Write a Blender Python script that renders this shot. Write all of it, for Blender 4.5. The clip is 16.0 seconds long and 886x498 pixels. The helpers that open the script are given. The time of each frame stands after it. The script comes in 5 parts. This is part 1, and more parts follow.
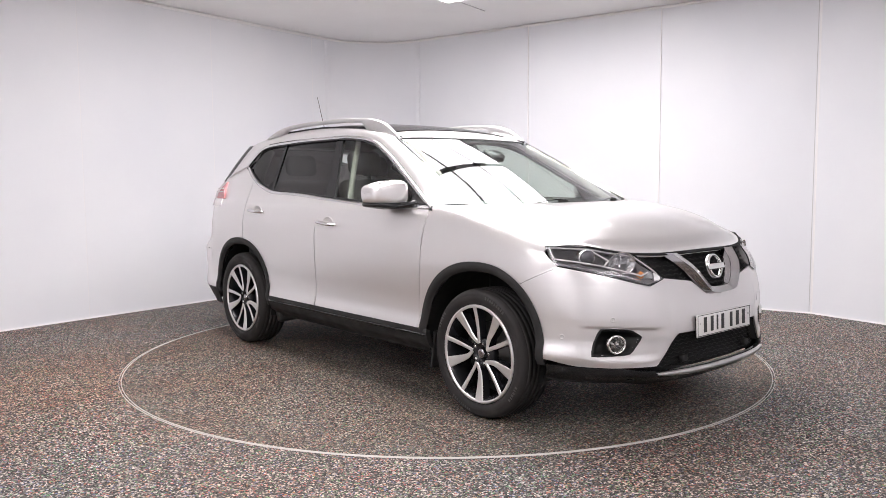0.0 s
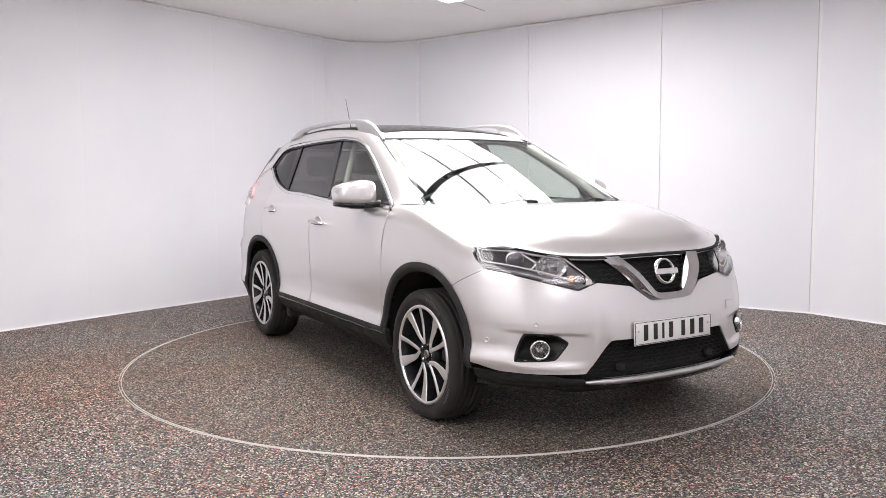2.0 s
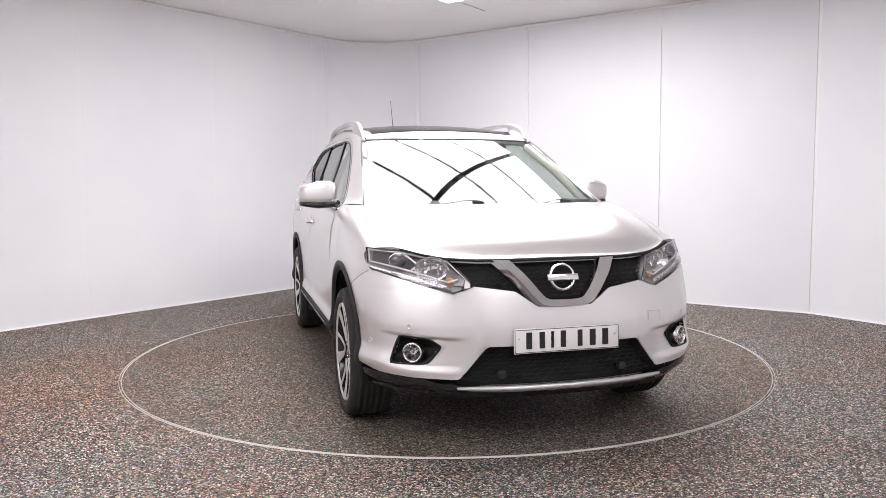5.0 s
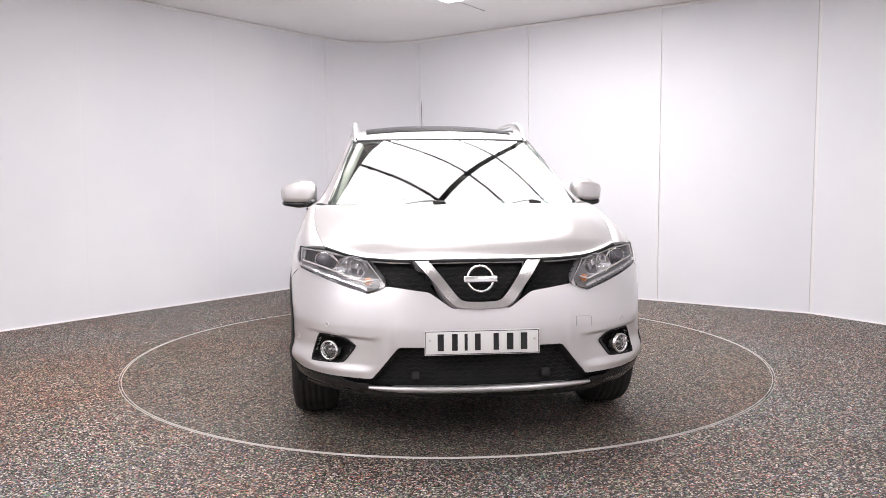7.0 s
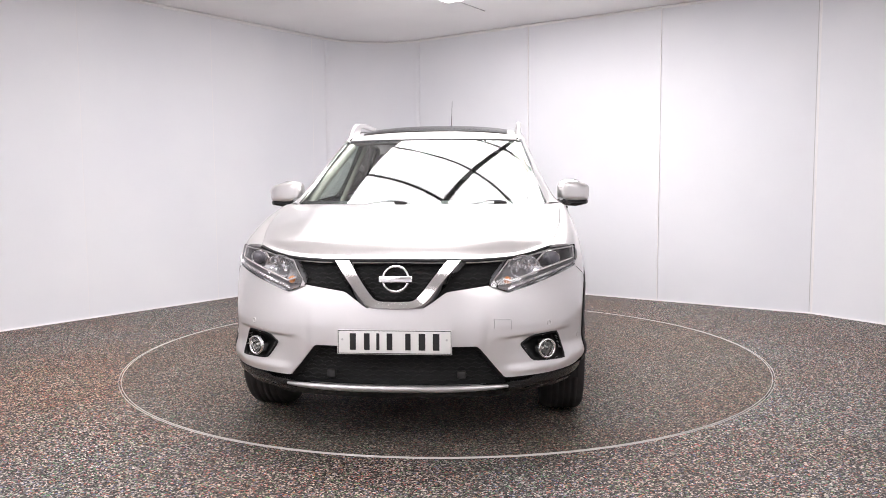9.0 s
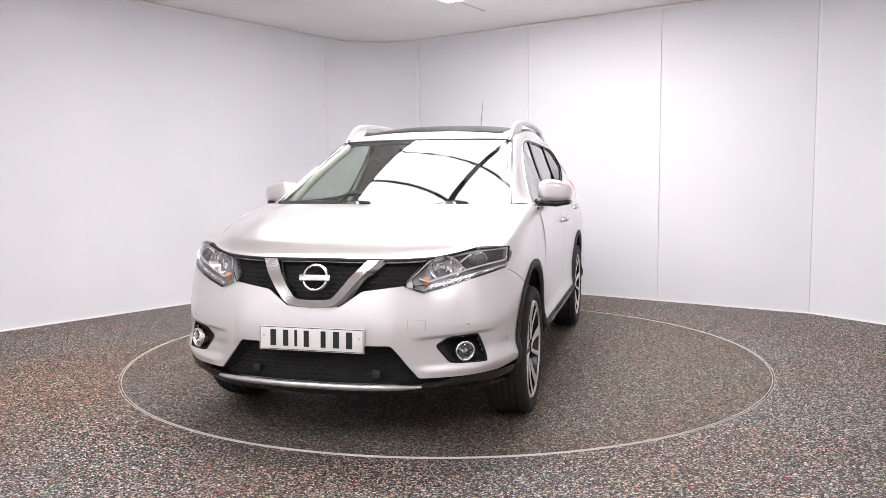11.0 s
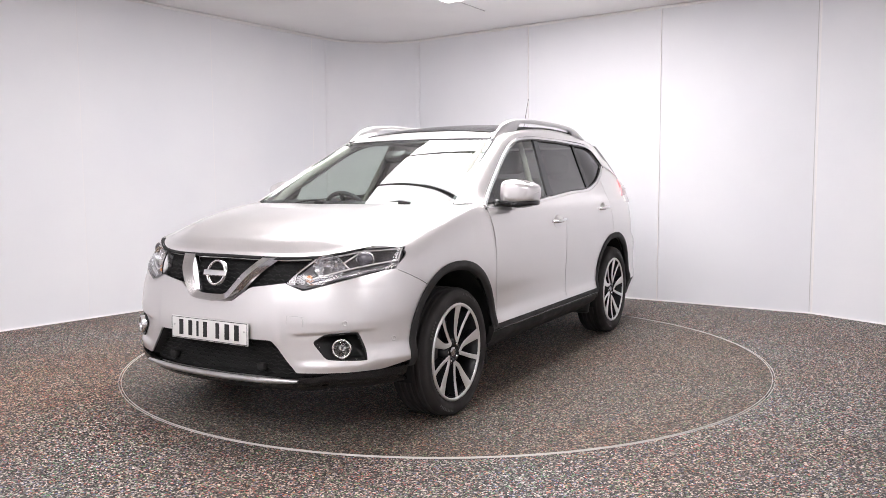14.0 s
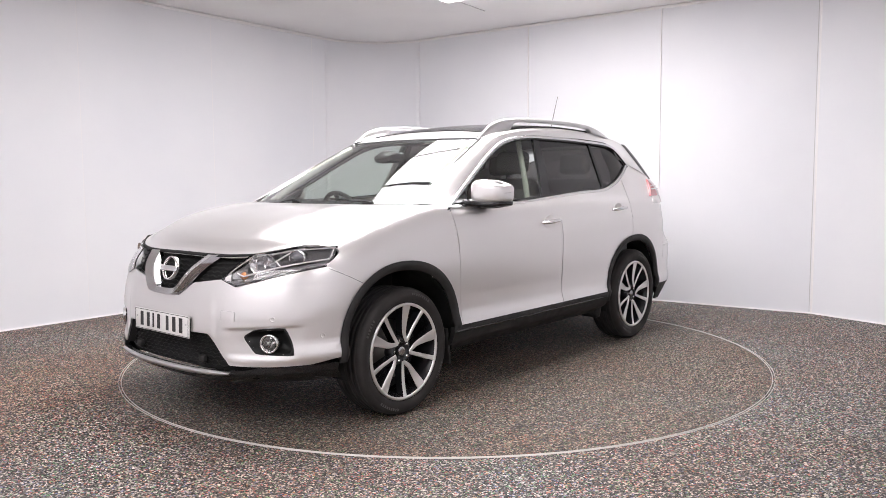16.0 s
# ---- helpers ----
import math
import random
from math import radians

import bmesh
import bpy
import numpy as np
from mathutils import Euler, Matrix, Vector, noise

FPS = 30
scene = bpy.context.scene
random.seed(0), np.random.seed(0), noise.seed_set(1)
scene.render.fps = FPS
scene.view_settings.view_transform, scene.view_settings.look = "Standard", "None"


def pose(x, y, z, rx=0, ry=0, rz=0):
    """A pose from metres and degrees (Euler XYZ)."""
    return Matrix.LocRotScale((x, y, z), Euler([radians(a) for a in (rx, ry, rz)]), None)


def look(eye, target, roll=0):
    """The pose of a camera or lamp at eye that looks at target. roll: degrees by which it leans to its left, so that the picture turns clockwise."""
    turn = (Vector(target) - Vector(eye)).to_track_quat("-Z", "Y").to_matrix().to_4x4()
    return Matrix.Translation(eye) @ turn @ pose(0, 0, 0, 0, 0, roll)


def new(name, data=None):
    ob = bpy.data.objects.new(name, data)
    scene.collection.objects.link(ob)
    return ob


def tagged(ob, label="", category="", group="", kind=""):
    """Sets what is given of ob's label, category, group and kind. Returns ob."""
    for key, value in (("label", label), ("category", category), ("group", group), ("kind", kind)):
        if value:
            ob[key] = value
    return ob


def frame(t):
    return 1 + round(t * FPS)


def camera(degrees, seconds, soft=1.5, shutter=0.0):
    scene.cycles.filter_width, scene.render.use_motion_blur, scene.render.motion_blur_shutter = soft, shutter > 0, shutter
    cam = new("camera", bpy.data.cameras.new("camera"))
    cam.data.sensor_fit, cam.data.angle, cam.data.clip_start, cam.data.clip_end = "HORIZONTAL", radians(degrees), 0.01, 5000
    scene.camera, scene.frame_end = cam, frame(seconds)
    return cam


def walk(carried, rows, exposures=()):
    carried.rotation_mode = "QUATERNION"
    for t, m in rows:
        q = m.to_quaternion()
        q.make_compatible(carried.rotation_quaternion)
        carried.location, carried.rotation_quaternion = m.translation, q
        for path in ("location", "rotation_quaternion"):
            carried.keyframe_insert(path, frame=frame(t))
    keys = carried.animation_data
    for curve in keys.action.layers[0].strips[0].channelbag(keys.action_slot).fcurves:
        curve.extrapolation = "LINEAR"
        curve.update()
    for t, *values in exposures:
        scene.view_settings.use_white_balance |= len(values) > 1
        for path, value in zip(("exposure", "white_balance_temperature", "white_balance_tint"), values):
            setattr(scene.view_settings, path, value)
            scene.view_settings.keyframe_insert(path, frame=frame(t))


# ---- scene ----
cam = camera(59.45, 16.0, soft=0.85)
EYE = Vector((0.0, -5.706, 1.2535))
PITCH, YAW = radians(-4.861), radians(0.201)
AHEAD = Vector((-math.sin(YAW) * math.cos(PITCH), math.cos(YAW) * math.cos(PITCH), math.sin(PITCH)))
walk(cam, [(0, look(EYE, EYE + AHEAD, -0.344)), (16, look(EYE, EYE + AHEAD, -0.344))],
     exposures=[(0, 0.12), (16, 0.12)])

TURN_START, TURN_RATE = -48.81, -5.0727     # the turntable's heading and its pace, degrees and degrees a second
CEILING = 3.05
LIGHT_POWER = 9.5
TABLE_RADIUS = 2.25

# ---- world: a closed studio, hardly any light from outside ----
world = bpy.data.worlds.new("studio_world")
scene.world = world
world.use_nodes = True
world.node_tree.nodes["Background"].inputs[0].default_value = (0.9, 0.9, 1.0, 1)
world.node_tree.nodes["Background"].inputs[1].default_value = 0.02


# ---- materials ----
def material(name, color, rough=0.5, metal=0.0, **more):
    m = bpy.data.materials.new(name)
    m.use_nodes = True
    b = m.node_tree.nodes["Principled BSDF"]
    b.inputs["Base Color"].default_value = (*color, 1)
    b.inputs["Roughness"].default_value = rough
    b.inputs["Metallic"].default_value = metal
    for key, value in more.items():
        b.inputs[key.replace("_", " ")].default_value = value
    return m


def node(m, kind, **values):
    n = m.node_tree.nodes.new(kind)
    for key, value in values.items():
        if key in n.inputs:
            n.inputs[key].default_value = value
    return n


def coords(m, kind="Object"):
    return node(m, "ShaderNodeTexCoord").outputs[kind]


def link(m, a, b):
    m.node_tree.links.new(a, b)


def ramp(m, source, stops, constant=False):
    r = node(m, "ShaderNodeValToRGB")
    r.color_ramp.interpolation = "CONSTANT" if constant else "LINEAR"
    while len(r.color_ramp.elements) < len(stops):
        r.color_ramp.elements.new(1)
    for e, (at, c) in zip(r.color_ramp.elements, stops):
        e.position, e.color = at, (*c, 1)
    link(m, source, r.inputs[0])
    return r.outputs[0]


def mix(m, factor, a, b, how="MIX"):
    n = m.node_tree.nodes.new("ShaderNodeMix")
    n.data_type, n.blend_type = "RGBA", how
    for value, slot in ((factor, n.inputs[0]), (a, n.inputs[6]), (b, n.inputs[7])):
        if hasattr(value, "is_output"):
            link(m, value, slot)
        else:
            slot.default_value = value if isinstance(value, float) else (*value, 1)
    return n.outputs[2]


def noise_at(m, scale, detail=3.0, rough=0.5, where="Object"):
    n = node(m, "ShaderNodeTexNoise", Scale=scale, Detail=detail, Roughness=rough)
    link(m, coords(m, where), n.inputs["Vector"])
    return n.outputs[0]


def bump(m, source, strength, distance):
    n = node(m, "ShaderNodeBump", Strength=strength, Distance=distance)
    link(m, source, n.inputs["Height"])
    link(m, n.outputs[0], m.node_tree.nodes["Principled BSDF"].inputs["Normal"])


def base(m):
    return m.node_tree.nodes["Principled BSDF"].inputs["Base Color"]


def roughness(m):
    return m.node_tree.nodes["Principled BSDF"].inputs["Roughness"]


def wall_paint():
    m = material("wall_paint", (0.79, 0.785, 0.80), 0.55)
    link(m, ramp(m, noise_at(m, 0.9, 4), [(0.3, (0.745, 0.748, 0.782)), (0.7, (0.795, 0.794, 0.815))]), base(m))
    link(m, ramp(m, noise_at(m, 2.3, 3), [(0.3, (0.60,) * 3), (0.7, (0.78,) * 3)]), roughness(m))
    bump(m, noise_at(m, 260, 2), 0.04, 0.001)
    return m


def granulate(name, blend, tint):
    """Flecked rubber granulate: dark and pale crumbs with a few coloured ones, in broad soft stains."""
    m = material(name, (0.1, 0.1, 0.1), 0.75)
    place = coords(m)
    cells = []
    for scale in (138.0, 84.0):
        v = node(m, "ShaderNodeTexVoronoi", Scale=scale)
        link(m, place, v.inputs["Vector"])
        cells.append(v)
    pick = node(m, "ShaderNodeSeparateColor")
    link(m, cells[0].outputs["Color"], pick.inputs[0])
    crumbs = ramp(m, pick.outputs[0], [
        (0.0, (0.007, 0.007, 0.008)), (0.34, (0.03, 0.029, 0.028)), (0.50, (0.09, 0.087, 0.082)), (0.61, (0.25, 0.24, 0.23)),
        (0.72, (0.58, 0.565, 0.54)), (0.82, (0.50, 0.16, 0.15)), (0.860, (0.14, 0.36, 0.17)), (0.905, (0.50, 0.28, 0.12)), (0.920, (0.14, 0.18, 0.36)),
        (0.955, (0.85, 0.83, 0.79))], True)
    pick2 = node(m, "ShaderNodeSeparateColor")
    link(m, cells[1].outputs["Color"], pick2.inputs[0])
    big = ramp(m, pick2.outputs[1], [(0.0, (0.02, 0.02, 0.02)), (0.4, (0.10, 0.098, 0.095)), (0.75, (0.24, 0.23, 0.22))], True)
    both = mix(m, 1.0, mix(m, blend, crumbs, big), tint, "MULTIPLY")
    wear = ramp(m, noise_at(m, 0.75, 5, 0.65), [(0.34, (0.98, 0.80, 0.70)), (0.58, (1.0, 1.0, 1.0))])
    worn = mix(m, 1.0, both, wear, "MULTIPLY")
    # a rust-brown trodden patch beside the turntable, frayed at its edge
    far = node(m, "ShaderNodeVectorMath")
    far.operation = "DISTANCE"
    link(m, place, far.inputs[0])
    far.inputs[1].default_value = (-2.7, -0.9, 0.0)
    fray = node(m, "ShaderNodeMath")
    fray.operation, fray.inputs[1].default_value = "MULTIPLY_ADD", 2.6
    link(m, noise_at(m, 1.3, 5, 0.65), fray.inputs[0])
    link(m, far.outputs["Value"], fray.inputs[2])
    scaled = node(m, "ShaderNodeMath")
    scaled.operation, scaled.inputs[1].default_value = "MULTIPLY", 0.2
    link(m, fray.outputs[0], scaled.inputs[0])
    rust = ramp(m, scaled.outputs[0], [(0.30, (1.08, 0.87, 0.72)), (0.66, (1.0, 1.0, 1.0))])
    link(m, mix(m, 1.0, worn, rust, "MULTIPLY"), base(m))
    link(m, ramp(m, pick.outputs[2], [(0.0, (0.5,) * 3), (1.0, (0.85,) * 3)]), roughness(m))
    bump(m, cells[0].outputs["Distance"], 0.5, 0.004)
    return m


def glowing(name, color, power):
    m = bpy.data.materials.new(name)
    m.use_nodes = True
    m.node_tree.nodes.clear()
    e, out = node(m, "ShaderNodeEmission"), node(m, "ShaderNodeOutputMaterial")
    e.inputs[0].default_value, e.inputs[1].default_value = (*color, 1), power
    link(m, e.outputs[0], out.inputs[0])
    return m


WALL = wall_paint()
CEILING_PAINT = material("ceiling_paint", (0.74, 0.73, 0.73), 0.7)
link(CEILING_PAINT, ramp(CEILING_PAINT, noise_at(CEILING_PAINT, 1.1, 4), [(0.3, (0.87, 0.86, 0.86)), (0.7, (0.92, 0.91, 0.905))]), base(CEILING_PAINT))
bump(CEILING_PAINT, noise_at(CEILING_PAINT, 180, 2), 0.05, 0.001)
FLOOR = granulate("granulate_floor", 0.13, (0.89, 0.85, 0.82))
TABLE_FLOOR = granulate("worn_granulate", 0.36, (0.83, 0.745, 0.65))
JOINT = material("pale_joint_strip", (0.82, 0.80, 0.80), 0.35)
HAIRLINE = material("grey_joint", (0.52, 0.50, 0.50), 0.7)
GAP = material("dark_joint", (0.03, 0.03, 0.03), 0.8)
RIM_METAL = material("worn_ring_metal", (0.58, 0.57, 0.54), 0.5, 0.2)
LIGHT = glowing("light_panel", (1.0, 0.960, 0.980), LIGHT_POWER)
# glow of the unseen grids, added to brighten the car's front
FILL_LIGHT = glowing("fill_light_panel", (1.0, 0.960, 0.980), LIGHT_POWER * 0.72)
LIGHT_FRAME = material("grey_grid_bar", (0.11, 0.11, 0.115), 0.6)


# ---- mesh helpers ----
def part(name, bm, mat, parent=None, label="", smooth=True):
    """Links a bmesh as one mesh object, under a thing or a part."""
    me = bpy.data.meshes.new(name)
    bmesh.ops.recalc_face_normals(bm, faces=bm.faces)
    bm.to_mesh(me)
    bm.free()
    for p in me.polygons:
        p.use_smooth = smooth
    me.materials.append(mat)
    ob = new(name, me)
    if parent is not None:
        ob.parent = parent
    if label:
        tagged(ob, label)
    return ob


def add_box(bm, center, size, turn=None, bevel=0.0, segments=2):
    """A box, bevelled where asked, into bm."""
    m = Matrix.Translation(center) @ (turn if turn is not None else Matrix()) @ Matrix.Diagonal((*size, 1))
    made = bmesh.ops.create_cube(bm, size=1.0, matrix=m)
    if bevel:
        edges = list({e for v in made["verts"] for e in v.link_edges})
        bmesh.ops.bevel(bm, geom=edges, offset=bevel, segments=segments, affect="EDGES", profile=0.5)
    return bm


def prism(outline, z0, z1):
    """A closed solid over a plan outline."""
    bm = bmesh.new()
    low, high = [bm.verts.new((x, y, z0)) for x, y in outline], [bm.verts.new((x, y, z1)) for x, y in outline]
    n = len(outline)
    for i in range(n):
        bm.faces.new((low[i], low[(i + 1) % n], high[(i + 1) % n], high[i]))
    bm.faces.new(low[::-1])
    bm.faces.new(high)
    return bm


def lathe(bm, profile, steps=64, matrix=Matrix(), close=False):
    """Turns (radius, height) pairs about z."""
    rings = [[bm.verts.new(matrix @ Vector((r * math.cos(a), r * math.sin(a), h)))
              for a in (2 * math.pi * k / steps for k in range(steps))] for r, h in profile]
    pairs = list(zip(rings, rings[1:])) + ([(rings[-1], rings[0])] if close else [])
    for a, b in pairs:
        for k in range(steps):
            bm.faces.new((a[k], a[(k + 1) % steps], b[(k + 1) % steps], b[k]))
    return rings


# ---- the studio ----
E1, E2 = Vector((0.5987, 0.8010)), Vector((0.8200, -0.5724))     # along the two back walls


def fillet(a, corner, b, radius, steps):
    """Points of a round corner between the lines a-corner and corner-b."""
    u, v = (a - corner).normalized(), (b - corner).normalized()
    half = u.angle(v) / 2
    reach = radius / math.tan(half)
    p, q = corner + u * reach, corner + v * reach
    c = corner + (u + v).normalized() * (radius / math.sin(half))
    s, e = p - c, q - c
    total = s.angle_signed(e)
    rows = []
    for k in range(steps + 1):
        w = -total * k / steps
        rows.append(c + Vector((s.x * math.cos(w) - s.y * math.sin(w), s.x * math.sin(w) + s.y * math.cos(w))))
    return rows


LEFT_A = Vector((-3.84, 0.88)) - E1 * 1.6
CORNER = Vector((-0.985, 4.69))
RIGHT_KINK = Vector((3.45, 1.575))
ROUND = fillet(LEFT_A, CORNER, RIGHT_KINK, 0.85, 16)
RIGHT_B = RIGHT_KINK + Vector((0.53, -0.848)) * 2.0
BACK_R, BACK_L = Vector((3.4, -6.5)), Vector((-3.6, -6.5))


def wall_run(name, points, thick=0.09):
    """A wall with thickness along plan points; the room lies to the right of the way."""
    inner, outer = list(points), []
    for i, p in enumerate(points):
        a = (points[i] - points[i - 1]) if i else points[1] - points[0]
        b = (points[i + 1] - points[i]) if i + 1 < len(points) else a
        d = (a.normalized() + b.normalized()).normalized()
        outer.append(p + Vector((-d.y, d.x)) * thick)
    ob = part(name, prism([tuple(p) for p in inner] + [tuple(p) for p in outer[::-1]], 0.0, CEILING), WALL, smooth=False)
    return tagged(ob, "smooth white painted studio wall panels", "wall", kind="structure")


wall_west = wall_run("wall_west", [LEFT_A, ROUND[0]])
def moved_in(points, by):
    """Plan points moved into the room, which lies to the right of the way."""
    rows = []
    for i, p in enumerate(points):
        d = (points[min(i + 1, len(points) - 1)] - points[max(i - 1, 0)]).normalized()
        rows.append(p + Vector((d.y, -d.x)) * by)
    return rows


wall_corner = wall_run("wall_corner", moved_in(ROUND, 0.006))
for poly in wall_corner.data.polygons:
    poly.use_smooth = abs(poly.normal.z) < 0.5
for edge in wall_corner.data.edges:
    a, b = (wall_corner.data.vertices[i].co for i in edge.vertices)
    edge.use_edge_sharp = abs(a.z - b.z) < 0.1 or edge.use_edge_sharp
wall_north = wall_run("wall_north", [ROUND[-1], RIGHT_KINK])
wall_east = wall_run("wall_east", [RIGHT_KINK, RIGHT_B])
# unseen walls that close the room, set near to bounce more light
wall_run("wall_side_east", [RIGHT_B, BACK_R])
wall_run("wall_south", [BACK_R, BACK_L])
wall_run("wall_side_west", [BACK_L, LEFT_A])

floor_bm = prism([(-7, -9), (7, -9), (7, 7), (-7, 7)], -0.12, -0.004)
floor = tagged(part("floor", floor_bm, FLOOR, smooth=False), "flecked grey rubber granulate floor", "floor", kind="structure")
# the floor's covering lies round the turntable's well
cover = bmesh.new()
lathe(cover, [(TABLE_RADIUS + 0.012, -0.003), (TABLE_RADIUS + 0.012, 0.0), (9.5, 0.0)], 160)
tagged(part("ground", cover, FLOOR, smooth=False), "flecked grey rubber granulate covering with worn brownish areas", "floor", kind="structure")


def boards(wall, start, way, spans, proud=0.006):
    """Wall boards with open joints between them, each a piece of its wall."""
    inward = Vector((way.y, -way.x))
    turn = Matrix.Rotation(math.atan2(way.y, way.x), 4, "Z")
    for a, b in spans:
        bm = bmesh.new()
        p = start + way * ((a + b) / 2) + inward * (proud / 2)
        add_box(bm, (p.x, p.y, CEILING / 2), (b - a - 0.004, proud, CEILING - 0.004), turn, 0.0015, 1)
        part("panel", bm, WALL, wall, smooth=False)


def bar(points, width, height, mat, name, label, z0=0.0, proud=0.0078):
    bm = bmesh.new()
    for p, d in points:
        turn = Matrix.Rotation(math.atan2(d.y, d.x), 4, "Z")
        add_box(bm, (p.x, p.y, z0 + height / 2), (width, proud * 2, height), turn, 0.0015, 1)
    return tagged(part(name, bm, mat, smooth=False), label, "trim", kind="structure")


west_joints = [0.0] + [(p - LEFT_A).dot(E1) for p in (Vector((-3.365, 1.52)), Vector((-2.49, 2.69)), Vector((-1.615, 3.86)))] + [(ROUND[0] - LEFT_A).length]
boards(wall_west, LEFT_A, E1, list(zip(west_joints, west_joints[1:])))
north_way = (RIGHT_KINK - ROUND[-1]).normalized()
north_joints = [0.0] + [(p - ROUND[-1]).dot(north_way) for p in (Vector((0.955, 3.31)), Vector((2.225, 2.42)))] + [(RIGHT_KINK - ROUND[-1]).length]
boards(wall_north, ROUND[-1], north_way, list(zip(north_joints, north_joints[1:])))
boards(wall_east, RIGHT_KINK, (RIGHT_B - RIGHT_KINK).normalized(), [(0.0, 1.45), (1.45, (RIGHT_B - RIGHT_KINK).length)])

# upright joint strips between the wall panels
north = (RIGHT_KINK - ROUND[-1]).normalized()
east = (RIGHT_B - RIGHT_KINK).normalized()
for p, d, wide in ((Vector((-3.365, 1.52)), E1, 0.022), (Vector((-2.49, 2.69)), E1, 0.012), (Vector((-1.615, 3.86)), E1, 0.016),
                   (Vector((0.955, 3.31)), north, 0.012), (Vector((2.225, 2.42)), north, 0.010), (RIGHT_KINK + east * 0.01, east, 0.022)):
    bar([(p, d)], wide, CEILING - 0.02, JOINT, "trim", "narrow white joint strip between wall panels")
# open dark joints beside two of the strips
bar([(Vector((-2.485, 2.70)) + E1 * -0.02, E1)], 0.008, 0.62, GAP, "trim", "open dark joint at the top of a wall panel", z0=CEILING - 0.68, proud=0.008)
bar([(RIGHT_KINK - north * 0.012, north)], 0.005, CEILING - 0.05, HAIRLINE, "trim", "thin open dark joint between wall panels", proud=0.008)


def cornice():
    """A thin bead where the wall meets the ceiling."""
    bm = bmesh.new()
    pts = [LEFT_A, *ROUND, RIGHT_KINK, RIGHT_B]
    rows = []
    for i, p in enumerate(pts):
        a = (pts[i] - pts[i - 1]) if i else pts[1] - pts[0]
        b = (pts[i + 1] - pts[i]) if i + 1 < len(pts) else a
        d = (a.normalized() + b.normalized()).normalized()
        inward = Vector((d.y, -d.x))
        rows.append([bm.verts.new((*(p + inward * o), z)) for o, z in ((0.0, CEILING - 0.035), (0.010, CEILING - 0.03), (0.012, CEILING - 0.004), (0.0, CEILING - 0.002))])
    for r, s in zip(rows, rows[1:]):
        for k in range(3):
            bm.faces.new((r[k], r[k + 1], s[k + 1], s[k]))
    tagged(part("trim", bm, JOINT), "thin white bead along the ceiling edge", "trim", kind="structure")


cornice()


def edge_halo():
    """A thin pale strip along the wall's foot, added to draw a bright halo."""
    bm = bmesh.new()
    pts = [LEFT_A, *ROUND, RIGHT_KINK, RIGHT_B]
    rows = []
    for i, p in enumerate(pts):
        a = (pts[i] - pts[i - 1]) if i else pts[1] - pts[0]
        b = (pts[i + 1] - pts[i]) if i + 1 < len(pts) else a
        d = (a.normalized() + b.normalized()).normalized()
        inward = Vector((d.y, -d.x))
        rows.append([bm.verts.new((*(p + inward * o), z)) for o, z in ((0.0, 0.016), (0.010, 0.014), (0.013, 0.001))])
    for r, q in zip(rows, rows[1:]):
        for k in range(2):
            bm.faces.new((r[k], r[k + 1], q[k + 1], q[k]))
    tagged(part("pale_edge_line", bm, JOINT), "thin pale edge line added along the foot of the wall", "trim", kind="structure")


edge_halo()

# ---- ceiling and its light grid ----
ceiling = part("ceiling", prism([(-7, -9), (7, -9), (7, 7), (-7, 7)], CEILING, CEILING + 0.1), CEILING_PAINT, smooth=False)
tagged(ceiling, "matt off-white studio ceiling", "ceiling", kind="structure")
# the light grid hangs centred over the turntable: two rows of six luminous fields
FIELD_A = [(-1.8 + 0.6 * k + 0.021, -1.2 + 0.6 * k - 0.021) for k in range(6)]       # along the west wall's line
FIELD_B = [(-1.2, -0.035), (0.035, 1.2)]                                            # along the north wall's line


def light_grid(fields_a, fields_b, middle, glow):
    # builds the grid over the turntable, and the added fill grids
    thing = new("ceiling_light")
    tagged(thing, "large bright ceiling light grid with dark bars between its luminous fields", "ceiling light", "studio ceiling lights")
    bm = bmesh.new()
    long_a, long_b = fields_a[-1][1] - fields_a[0][0], fields_b[-1][1] - fields_b[0][0]
    turn = Matrix.Rotation(math.atan2(E2.y, E2.x), 4, "Z")
    across = Vector((-E2.y, E2.x))

    def at(a, b, z):
        p = middle + across * a + E2 * b
        return (p.x, p.y, z)

    add_box(bm, at(0, 0, CEILING - 0.006), (long_b + 0.04, long_a + 0.04, 0.012), turn)
    part("frame", bm, LIGHT_FRAME, thing, smooth=False)
    for a0, a1 in fields_a:
        for b0, b1 in fields_b:
            bm = bmesh.new()
            add_box(bm, at((a0 + a1) / 2, (b0 + b1) / 2, CEILING - 0.016), (b1 - b0, a1 - a0, 0.012), turn)
            part("diffuser", bm, glow, thing, smooth=False)


light_grid(FIELD_A, FIELD_B, Vector((0, 0)), LIGHT)
# two dimmer unseen grids of like make, added to fill the studio's near side
FILL_FIELDS = [(-1.184, -0.616), (-0.584, -0.016), (0.016, 0.584), (0.616, 1.184)]
light_grid(FILL_FIELDS, [(-1.2, -0.02), (0.02, 1.2)], Vector((-2.25, -4.6)), FILL_LIGHT)
light_grid(FILL_FIELDS, [(-0.6, 0.6)], Vector((1.9, -4.9)), FILL_LIGHT)
crack = bmesh.new()
add_box(crack, (0.30, 2.42, CEILING - 0.003), (0.008, 0.46, 0.006), Matrix.Rotation(radians(-33), 4, "Z"))
tagged(part("trim", crack, HAIRLINE, smooth=False), "short grey slot in the ceiling beside the light", "trim", kind="structure")
